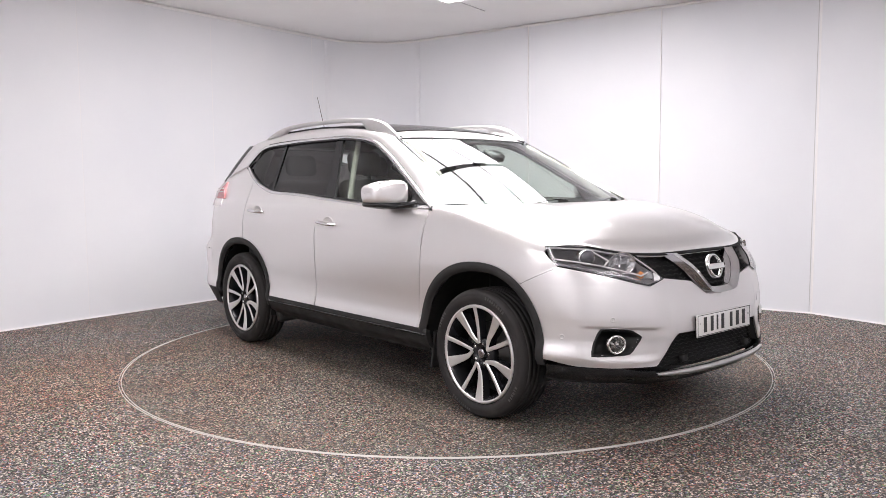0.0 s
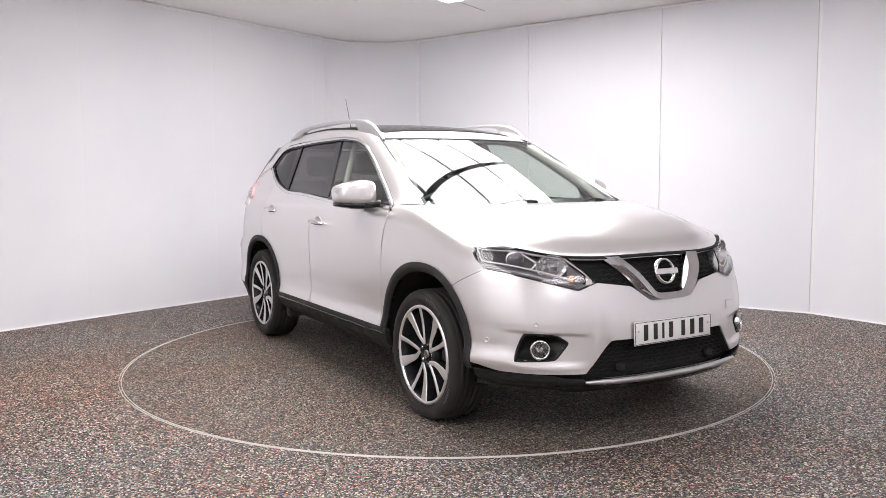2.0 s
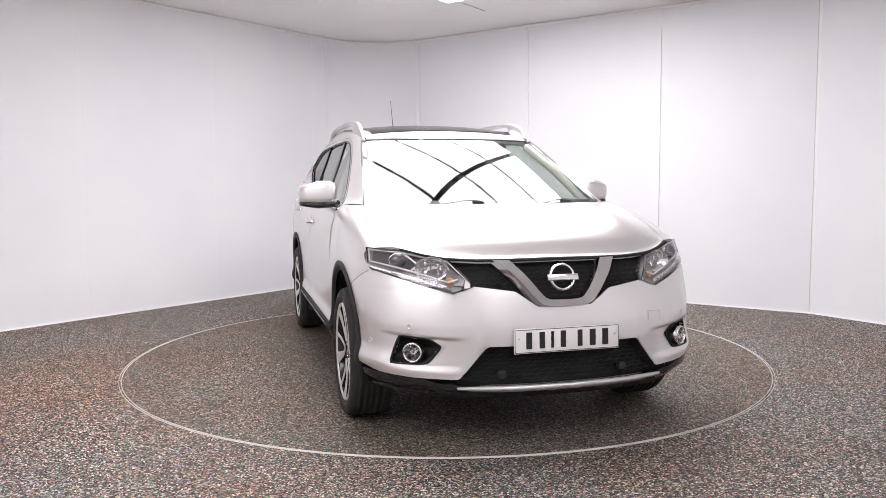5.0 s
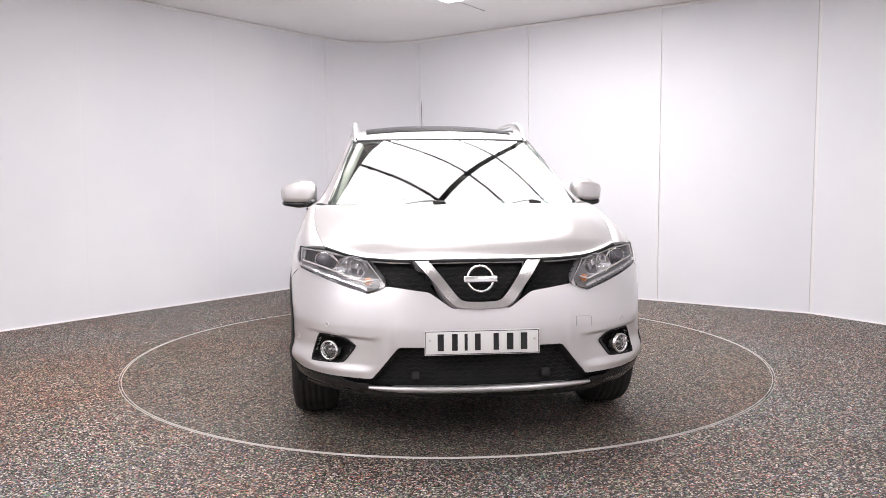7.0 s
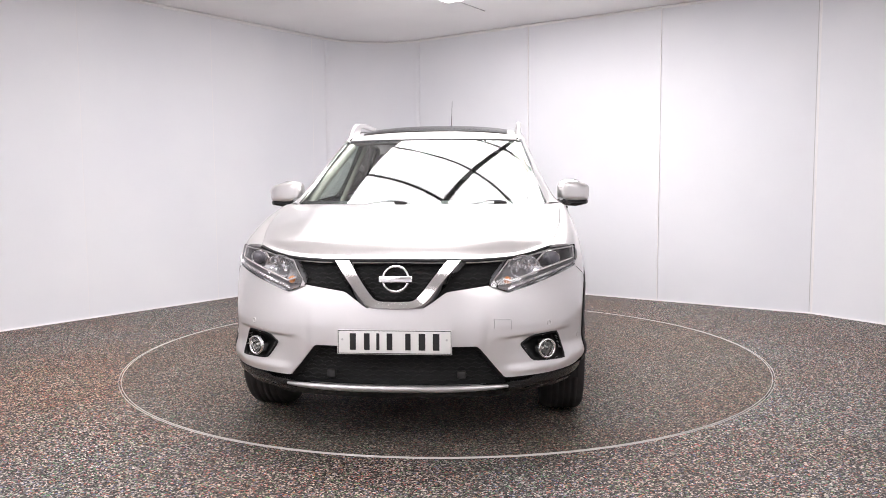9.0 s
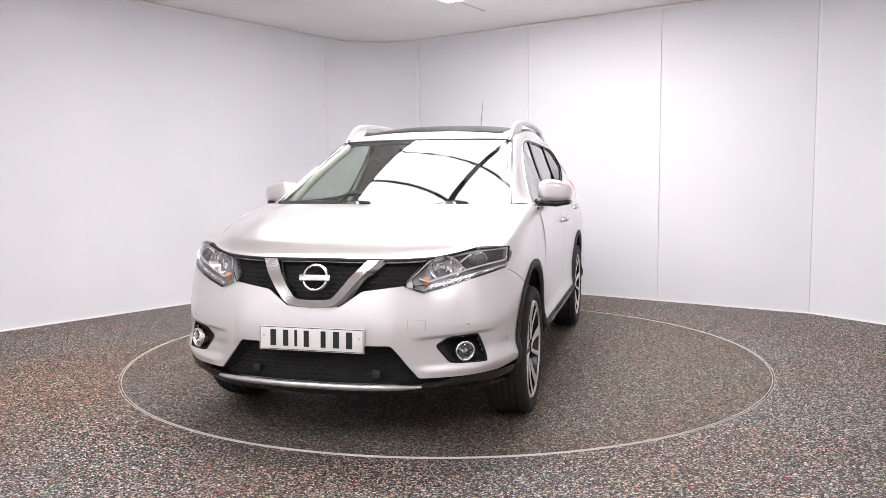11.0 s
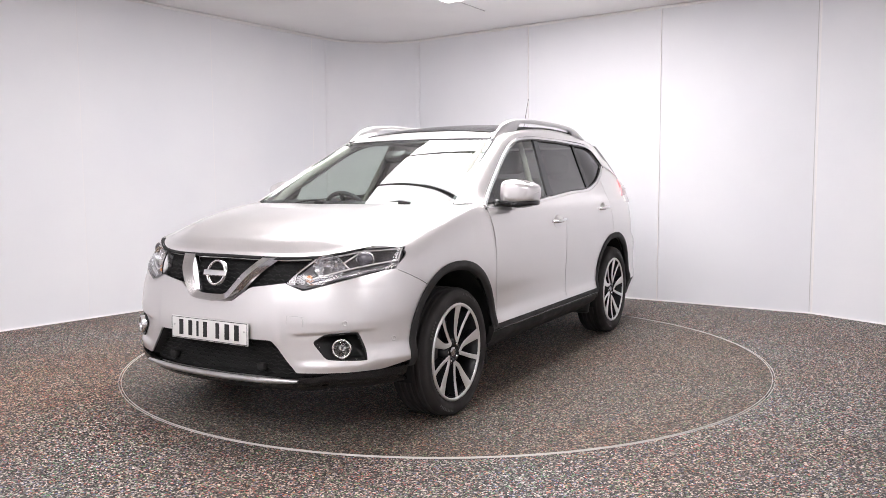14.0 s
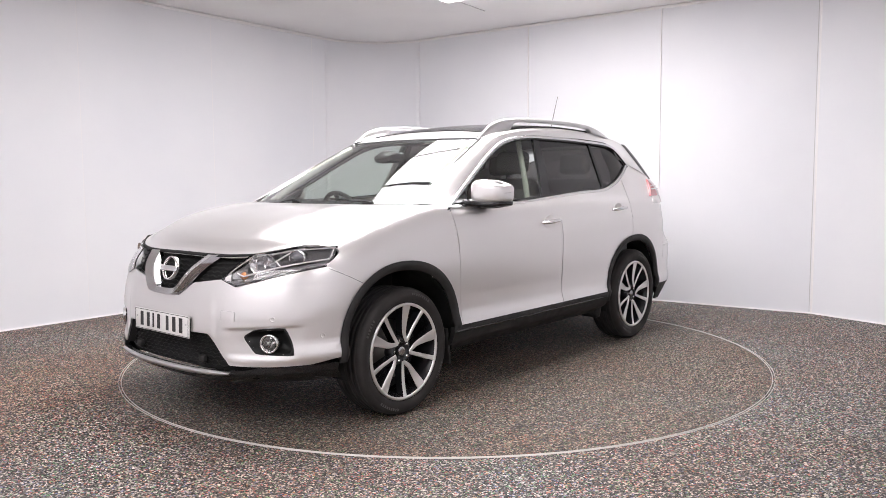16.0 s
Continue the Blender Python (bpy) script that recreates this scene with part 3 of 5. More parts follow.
def build_wheel(car, x, s, radius):
    """A tyre on a black alloy wheel with five machined twin spokes, a disc behind."""
    turn = pose(x, 0.800 * s, radius, 90 if s < 0 else -90, 0, 0)
    first = radians((24 if x > 0 else 28) if s < 0 else 234)
    bm = bmesh.new()
    lathe(bm, [(0.268, 0.085), (0.262, 0.104), (0.250, 0.106), (0.244, 0.092), (0.232, 0.06), (0.226, -0.02), (0.228, -0.09), (0.25, -0.1)], 72)
    wheel = part("wheel", bm, RIM_BLACK, car, "black alloy wheel with five machined twin spokes")
    wheel.matrix_local = turn
    squeeze = (radius - 0.0025 - 0.262) / (0.3605 - 0.262)
    bm = bmesh.new()
    lathe(bm, [(0.262 + (r - 0.262) * squeeze, h) for r, h in ((0.262, -0.095), (0.275, -0.108), (0.310, -0.113), (0.340, -0.108), (0.355, -0.095), (0.3595, -0.07), (0.3605, 0.0), (0.3595, 0.07), (0.356, 0.093),
               (0.342, 0.108), (0.325, 0.113), (0.322, 0.1125), (0.320, 0.1135), (0.300, 0.1125), (0.285, 0.109), (0.283, 0.1075), (0.272, 0.104), (0.262, 0.096))], 96)
    part("tyre", bm, RUBBER, wheel, "black road tyre with moulded sidewall rings")
    bm = bmesh.new()                                # raised moulding on the sidewall, plain bars, coloured paler to carry its glint
    for turn_at, many in ((0.9, 9), (2.5, 6), (4.1, 9), (5.6, 6)):
        for k in range(many):
            a = turn_at + 0.055 * k
            add_box(bm, ((0.313 + 0.001 * (k % 2)) * math.cos(a), (0.313 + 0.001 * (k % 2)) * math.sin(a), 0.1125), (0.013, 0.010 - 0.003 * (k % 3 == 1), 0.004), Matrix.Rotation(a, 4, "Z"))
    tagged(part("sidewall_marking", bm, SIDEWALL_GLINT, wheel, smooth=False), kind="stuff")
    bm = bmesh.new()                                # tread grooves: dark raised ribs between them
    for z0 in (-0.078, -0.045, -0.014, 0.018, 0.05):
        lathe(bm, [(radius - 0.005, z0), (radius, z0 + 0.002), (radius, z0 + 0.024), (radius - 0.005, z0 + 0.026)], 96)
    part("tread", bm, RUBBER, wheel)
    bm = bmesh.new()
    lathe(bm, [(0.246, 0.094), (0.249, 0.1075), (0.2615, 0.1075), (0.2645, 0.100)], 72)
    part("rim_lip", bm, MACHINED, wheel, "bright machined rim lip")

    def spoke(bm, bends, z0, z1, thick, more=0.0):
        """A bar through (radius, angle, width) bends from the hub to the rim, slightly dished."""
        way = polyline([(r * math.cos(a), r * math.sin(a), 0) for r, a, _ in bends])
        wide = spline([(k / (len(bends) - 1), b[2] + more) for k, b in enumerate(bends)])
        rows = []
        for k in range(15):
            t = k / 14
            w = wide(t)
            d = (way(min(1.0, t + 0.02)) - way(max(0.0, t - 0.02))).normalized()
            n = Vector((-d.y, d.x, 0))
            c = way(t) + Vector((0, 0, z0 + (z1 - z0) * t - 0.006 * math.sin(math.pi * t)))
            rows.append([bm.verts.new(v) for v in (c - n * (w / 2 + 0.005) - Vector((0, 0, thick)), c - n * w / 2, c + n * w / 2, c + n * (w / 2 + 0.005) - Vector((0, 0, thick)))])
        for a, b in zip(rows, rows[1:]):
            for k in range(4):
                bm.faces.new((a[k], a[(k + 1) % 4], b[(k + 1) % 4], b[k]))
        bm.faces.new(rows[0])
        bm.faces.new(rows[-1])

    for k in range(5):
        a = k * 2 * math.pi / 5 + first
        for bends in ([(0.058, a + 0.06, 0.010), (0.076, a + 0.34, 0.018), (0.105, a + 0.50, 0.028), (0.17, a + 0.54, 0.040), (0.251, a + 0.55, 0.052)],
                      [(0.056, a + 0.04, 0.010), (0.12, a + 0.01, 0.012), (0.18, a, 0.014), (0.251, a, 0.017)]):
            bm = bmesh.new()
            spoke(bm, bends, 0.088, 0.1045, 0.004)
            part("spoke", bm, MACHINED, wheel, smooth=False)
            bm = bmesh.new()
            spoke(bm, bends, 0.083, 0.0995, 0.045, 0.005)
            part("spoke_back", bm, RIM_BLACK, wheel, smooth=False)
    bm = bmesh.new()
    rings = lathe(bm, [(0.085, 0.03), (0.080, 0.072), (0.062, 0.080), (0.040, 0.072), (0.038, 0.062)], 40)
    bm.faces.new(rings[-1])
    part("hub", bm, RIM_BLACK, wheel)
    bm = bmesh.new()
    rings = lathe(bm, [(0.025, 0.060), (0.025, 0.078), (0.022, 0.081), (0.014, 0.082)], 32)
    bm.faces.new(rings[-1])
    part("hub_cap", bm, DARK_CHROME, wheel, "grey chrome wheel centre cap")
    for k in range(5):
        a = k * 2 * math.pi / 5 + first - 0.35
        bm = bmesh.new()
        rings = lathe(bm, [(0.011, 0.04), (0.011, 0.074), (0.008, 0.079)], 10, Matrix.Translation((0.057 * math.cos(a), 0.057 * math.sin(a), 0)))
        bm.faces.new(rings[-1])
        part("wheel_nut", bm, CHROME, wheel)
    bm = bmesh.new()
    rings = lathe(bm, [(0.160, -0.03), (0.160, 0.0), (0.09, 0.002), (0.085, 0.03), (0.06, 0.032)], 48)
    bm.faces.new(rings[-1])
    part("brake_disc", bm, STEEL, wheel, "dull steel brake disc")
    bm = bmesh.new()
    rings = lathe(bm, [(0.229, -0.04), (0.10, -0.045), (0.03, -0.045)], 40)
    bm.faces.new(rings[-1])
    part("backing_plate", bm, MATT_BLACK, wheel)


def build_side(car, s):
    # front wing
    def wing(u, v):
        xr = DOOR_FRONT(0.40 + 0.4 * v / 0.55 if v < 0.55 else 0.80 + 0.32 * math.sin((v - 0.55) / 0.45 * math.pi / 2)) + 0.0035
        x = xr + (WING_FRONT(v) - xr) * u
        low = arch(x, ARCH_F, -0.006)
        low = max(low, 0.40)
        if x > 1.62:
            low = max(low, 0.750 + (x - 1.655) * 0.50)
        knee = max(0.80, low + 0.005)
        if v < 0.55:
            return side(x, low + (knee - low) * v / 0.55)
        a = (v - 0.55) / 0.45 * math.pi / 2
        y0, ys, zs = side_y(x, knee), SEAM_Y(x) + 0.0022, SEAM_Z(x)
        return Vector((x, ys + (y0 - ys) * math.cos(a) ** 0.75, knee + (zs - knee) * math.sin(a) ** 0.95))

    wing_part = panel("front_wing", wing, 72, 40, PAINT, car, s)
    bm = bmesh.new()                       # joint between wing and bumper
    tube(bm, lambda t: mirror(side(1.838 - 0.178 * t, 0.838 - 0.086 * t, 0.0004), s), 16, 0.0012, 6)
    part("panel_joint", bm, MATT_BLACK, wing_part)

    # doors
    def front_door(u, v):
        z = 0.425 + (BELT(0.3) - 0.425) * v
        x = DOOR_FRONT(z) + (DOOR_MIDDLE(z) + 0.004 - DOOR_FRONT(z)) * u
        low, top = 0.418, BELT(x) - 0.008
        z = low + (top - low) * v
        x = DOOR_FRONT(z) + (DOOR_MIDDLE(z) + 0.004 - DOOR_FRONT(z)) * u
        return side(x, z)

    door = panel("front_door", front_door, 40, 30, PAINT, car, s)

    def rear_door(u, v):
        z = 0.425 + 0.75 * v
        x0 = DOOR_MIDDLE(z) - 0.004
        x = x0 + (-1.302 - x0) * u
        low = max(0.418, arch(x, ARCH_R, -0.006))
        top = BELT(x) - 0.008
        z = low + (top - low) * v
        return side(x, z)

    back_door = panel("rear_door", rear_door, 44, 30, PAINT, car, s)

    for owner, x, z, y in ((door, -0.085, 0.992, 0.903), (back_door, -1.085, 1.050, 0.886)):
        bm = bmesh.new()                      # recess cup
        m = Matrix.Translation((x, (side_y(x, z) + 0.004) * s, z - 0.006)) @ pose(0, 0, 0, -90 * s, 0, 0) @ Matrix.Diagonal((1.25, 0.9, 1, 1))
        rings = lathe(bm, [(0.056, -0.002), (0.054, 0.003), (0.049, 0.001), (0.034, -0.006), (0.006, -0.007)], 28, m)
        bm.faces.new(rings[-1])
        part("handle_cup", bm, PAINT, owner)
        bm = bmesh.new()
        path = polyline([(x - 0.11, s * (side_y(x, z) + 0.006), z + 0.004), (x - 0.07, s * (side_y(x, z) + 0.036), z + 0.004), (x + 0.05, s * (side_y(x, z) + 0.040), z - 0.004), (x + 0.10, s * (side_y(x, z) + 0.008), z - 0.008)])
        tube(bm, path, 16, lambda t: 0.017 - 0.004 * abs(2 * t - 1), 10, squash=0.8)
        part("door_handle", bm, CHROME, owner, "chrome door handle")

    # rear quarter
    def quarter(u, v):
        x = -1.308 + (-1.895 + 1.308) * u
        top = BELT(x) - 0.008 if x > -1.5 else 1.398 - (-1.5 - x) * 0.285
        low = max(arch(x, ARCH_R, -0.006), 0.60) if x > -1.795 else 0.60
        return side(x, low + (top - low) * v)

    shell = panel("quarter_panel", quarter, 34, 36, PAINT, car, s)

    # tail lamp, wrapped round the corner
    def tail(u, v):
        z = 1.135 + 0.14 * v
        x0 = -1.69 - 0.06 * v
        x1 = -2.12 + 0.10 * v
        x = x0 + (x1 - x0) * u
        p = side(x, z)
        n = Vector((-0.5, 0.85, 0.1))
        return p + n * (0.010 + 0.012 * math.sin(math.pi * v))

    lamp = panel("tail_lamp", tail, 20, 10, RED_LENS, car, s, 0.03, label="red tail lamp wrapped round the rear corner")
    panel("lower_lens", lambda u, v: side(-1.73 - 0.36 * u, 1.075 + 0.058 * v) + Vector((-0.005, 0.009, 0.002)), 16, 5, WHITE_LENS, lamp, s, 0.03, label="clear lower lens")
    bm = bmesh.new()
    for z in (1.19, 1.215):
        tube(bm, lambda t, z=z: mirror(side(-1.73 - 0.3 * t, z) + Vector((-0.012, 0.020, 0.003)), s), 12, 0.003, 6)
    part("light_bar", bm, WHITE_LENS, lamp)

    # upper frame: windscreen pillar, roof edge and rear pillar
    def frame_side(u, v):
        low, high = PILLAR_LOW(u), PILLAR_HIGH(u)
        a = side(low.x, low.z + 0.004, 0.002)
        p = a.lerp(high, v)
        if p.x < -1.3 and p.z < 1.42:
            p.y = max(p.y, side_y(p.x, p.z) + 0.002)
        return p + Vector((0.15, 0.55, 0.45)).normalized() * (0.011 * math.sin(math.pi * v))

    panel("side_frame", frame_side, 110, 8, PAINT, car, s, 0.02)

    panel("rear_edge_strip", lambda u, v: PILLAR_HIGH(0.885 + 0.115 * u) + Vector((-0.002 - 0.058 * v, -0.004 * v + 0.003, 0.002)), 16, 3, GLOSS_BLACK, car, s, 0.01)

    # window surround, chrome, and glass
    bm = bmesh.new()
    low = lambda t: side(0.935 - 2.435 * t, BELT(0.935 - 2.435 * t) - 0.012, 0.0)
    high = lambda t: side(0.935 - 2.435 * t, BELT(0.935 - 2.435 * t) + 0.010, 0.0)
    ribbon(bm, low, high, 60, 0.006, 0.010, s)
    ribbon(bm, lambda t: side(PILLAR_LOW(t).x, PILLAR_LOW(t).z - 0.013), lambda t: side(PILLAR_LOW(t).x, PILLAR_LOW(t).z + 0.007), 90, 0.006, 0.010, s)
    part("window_surround", bm, CHROME, car, "bright chrome window surround")
    bm = bmesh.new()
    tube(bm, lambda t: mirror(side(PILLAR_LOW(t).x, PILLAR_LOW(t).z - 0.019, 0.001), s), 90, 0.0055, 6)
    tube(bm, lambda t: mirror(side(0.90 - 2.36 * t, BELT(0.90 - 2.36 * t) + 0.015, 0.001), s), 60, 0.005, 6)
    tube(bm, lambda t: mirror(side(PILLAR_LOW(t * 0.9).x, PILLAR_LOW(t * 0.9).z + 0.010, 0.001), s), 90, 0.0025, 6)
    part("window_seal", bm, GLOSS_BLACK, car, "black seal along the window edge")

    top_of = spline(sorted([(PILLAR_LOW(k / 120).x, PILLAR_LOW(k / 120).z) for k in range(0, 121, 3) if PILLAR_LOW(k / 120).x > -1.49] + [(-1.50, 1.394)]))

    def pane(x0, x1, lean0, lean1, deep):
        def f(u, v):
            x = x0 + (x1 - x0) * u
            for _ in range(3):
                lo, hi = BELT(x) + 0.006, top_of(x) - 0.012
                z = lo + max(0.0, hi - lo) * v
                t = (z - 1.15) / 0.42
                x = (x0 + lean0 * t) + ((x1 + lean1 * t) - (x0 + lean0 * t)) * u
            return side(x, z, -deep)
        return f

    panel("door_window", pane(0.90, -0.095, 0.0, -0.175, 0.012), 36, 14, CLEAR, door, s, 0, label="clear door glass").visible_shadow = False
    panel("door_window", pane(-0.200, -0.965, -0.135, -0.065, 0.012), 24, 12, PRIVACY, back_door, s, 0, label="dark privacy glass")
    panel("quarter_window", pane(-0.995, -1.495, -0.065, 0.0, 0.012), 22, 12, PRIVACY, shell, s, 0, label="dark privacy glass")
    for x0, x1, l0, l1 in ((-0.090, -0.203, -0.175, -0.135), (-0.963, -0.998, -0.065, -0.065)):
        panel("door_pillar", pane(x0, x1, l0, l1, 0.004), 4, 12, GLOSS_BLACK, door if x0 > -0.5 else back_door, s, 0.02)
    # mirror corner piece
    panel("mirror_base", pane(0.925, 0.74, 0.0, 0.0, 0.006), 6, 6, GLOSS_BLACK, door, s, 0.01)

    # door mirror; the one on the left is turned in a little
    tuck = 0.024 if s > 0 else 0.0

    def shell_point(z_low, z_high, shrink):
        def f(u, v):
            a, b = 2 * math.pi * u, math.pi * v
            c, d = math.cos(a), math.sin(a)
            sx = abs(c) ** 0.6 * (1 if c > 0 else -1)
            sy = abs(d) ** 0.55 * (1 if d > 0 else -1)
            r = math.sin(b) ** 0.45
            z = (z_low + z_high) / 2 - (z_high - z_low) / 2 * (abs(math.cos(b)) ** 0.52) * (1 if math.cos(b) > 0 else -1)
            k = (z - 1.115) / 0.16
            z = 1.20 + (z - 1.20) * (1 - 0.20 * max(0.0, sy)) + 0.006 * sy
            return Vector((0.605 + sx * 0.092 * r * shrink + (0.03 * sy * -1), 0.948 + sy * (0.120 if sy < 0 else 0.110 - tuck) * r * shrink + 0.006 * k, z - 0.012 * sy - 0.013))
        return f

    bm = sheet(shell_point(1.134, 1.279, 1.0), 40, 20, s, 0)
    glass = part("door_mirror", bm, PAINT, door, "silver door mirror with clear side repeater")
    part("mirror_foot", sheet(shell_point(1.112, 1.158, 0.975), 28, 10, s, 0), GLOSS_BLACK, glass, "black mirror underside")
    bm = bmesh.new()
    tube(bm, polyline([(0.66, 0.93 * s, 1.125), (0.70, 0.89 * s, 1.122), (0.77, 0.845 * s, 1.135)]), 8, lambda t: 0.020 + 0.012 * t, 10, squash=0.7)
    part("mirror_arm", bm, GLOSS_BLACK, glass)
    bm = bmesh.new()
    tube(bm, polyline([(0.690, 0.90 * s, 1.184), (0.678, 0.96 * s, 1.180), (0.655, (1.02 - 0.7 * tuck) * s, 1.182), (0.612, (1.056 - tuck) * s, 1.191), (0.56, (1.060 - tuck) * s, 1.194)]), 14, lambda t: 0.009 * (1 - 0.6 * abs(2 * t - 1)), 8, squash=0.7)
    part("side_repeater", bm, WHITE_LENS, glass, "narrow clear side repeater")

    # sill cladding and wheel-arch trims
    def sill(u, v):
        x = 0.945 - (0.945 + 0.90) * u
        z = 0.425 - 0.155 * v
        y = HALF(z) + (0.004 + 0.012 * math.sin(min(1.0, v * 1.3) * math.pi)) - 0.05 * step(0.6, 1.0, v)
        return Vector((x, y, z))

    panel("sill", sill, 20, 10, CLADDING, car, s, 0.03, label="grained black plastic sill cladding")
    bm = bmesh.new()
    tube(bm, lambda t: Vector((0.93 - 1.80 * t, s * (HALF(0.40) + 0.012), 0.392)), 6, 0.006, 6)
    part("sill_moulding", bm, GLOSS_BLACK, car)
    for which, a0, a1, name in ((ARCH_F, 182, -4, "front"), (ARCH_R, 184, -6, "rear")):
        def trim(u, v, which=which, a0=a0, a1=a1):
            a = radians(a0 + (a1 - a0) * u)
            c, d = math.cos(a), math.sin(a)
            c, d = (abs(k) ** (2 / ARCH_N) * (1 if k > 0 else -1) for k in (c, d))
            x, z = which[0] + ((which[3] if c > 0 else which[4]) - 0.052 * v) * c, which[1] + (which[2] - 0.052 * v) * d
            zz = max(z, 0.24)
            y = side_y(min(x, 1.79), max(zz, 0.36)) - 0.35 * max(0.0, x - 1.79)
            y = max(y, 0.835)
            return Vector((x, y + 0.006 + 0.006 * math.sin(math.pi * v) - 0.012 * step(0.75, 1.0, v), zz))
        panel("arch_trim", trim, 48, 5, CLADDING, car, s, 0.05, label="grained black wheel-arch trim")
        bm = bmesh.new()                       # dark liner inside the arch
        rows = []
        for k in range(25):
            a = radians(200 - 220 * k / 24)
            reach = (which[3] if math.cos(a) > 0 else which[4]) - 0.030
            rows.append([bm.verts.new((which[0] + reach * math.cos(a), y * s, max(0.2, which[1] + (which[2] - 0.030) * math.sin(a)))) for y in (0.87, 0.70, 0.50)])
        for p, q in zip(rows, rows[1:]):
            for k in range(2):
                bm.faces.new((p[k], p[k + 1], q[k + 1], q[k]))
        bm.faces.new([r[2] for r in rows])
        part("arch_liner", bm, MATT_BLACK, car)
    bm = bmesh.new()                            # mud flap behind the front wheel
    add_box(bm, (0.935, 0.79 * s, 0.30), (0.02, 0.15, 0.22), pose(0, 0, 0, 0, 8, 0), 0.006)
    part("mud_flap", bm, CLADDING, car)
    bm = bmesh.new()
    add_box(bm, (-0.88, 0.78 * s, 0.30), (0.06, 0.16, 0.16), pose(0, 0, 0, 0, -20, 0), 0.02)
    part("mud_flap", bm, CLADDING, car)

    # roof rail: a bar on two long feet
    TOP = spline([(0.305, 1.548), (0.24, 1.592), (0.15, 1.648), (0.02, 1.684), (-0.15, 1.700), (-0.40, 1.710), (-0.75, 1.711), (-1.05, 1.702), (-1.22, 1.682), (-1.36, 1.648), (-1.45, 1.622)])
    bm = bmesh.new()
    rows = []
    for k in range(81):
        x = 0.305 - 1.755 * k / 80
        y = 0.598 - 0.012 * abs(x + 0.5)
        top = TOP(x)
        low = ROOF_EDGE(x) - 0.004
        if -1.17 < x < -0.02:
            low = max(low, min(top - 0.030, low + (top - 0.030 - low) * step(-0.02, -0.10, x) * step(-1.17, -1.10, x)))
        low = min(low, top - 0.004)
        w = 0.010 + 0.009 * step(0.305, 0.0, x) * step(-1.45, -1.20, x)
        rows.append([bm.verts.new((x, (y + dy) * s, z)) for dy, z in ((-w, low), (-w, top - 0.008), (-w * 0.5, top), (w * 0.5, top), (w, top - 0.008), (w, low))])
    for p, q in zip(rows, rows[1:]):
        for k in range(6):
            bm.faces.new((p[k], p[(k + 1) % 6], q[(k + 1) % 6], q[k]))
    bm.faces.new(rows[0])
    bm.faces.new(rows[-1])
    part("roof_rail", bm, SATIN, car, "satin silver roof rail")
    bm = bmesh.new()
    tube(bm, lambda t: Vector((0.30 - 1.95 * t, (ROOF_HALF(0.30 - 1.95 * t) - 0.022) * s, ROOF_EDGE(0.30 - 1.95 * t) + 0.010)), 40, 0.007, 6)
    part("roof_gutter", bm, GLOSS_BLACK, car, "black roof gutter strip")


def fascia(points, out=0.0):
    """Points of the front face for (y, z) pairs."""
    return [Vector((nose_x(y, z) + out, y, z)) for y, z in points]


def quad_patch(a, b, c, d):
    """(y, z) over a four-cornered field, a-b along the bottom, d-c along the top."""
    def f(u, v):
        low, high = Vector(a).lerp(Vector(b), u), Vector(d).lerp(Vector(c), u)
        return low.lerp(high, v)
    return f


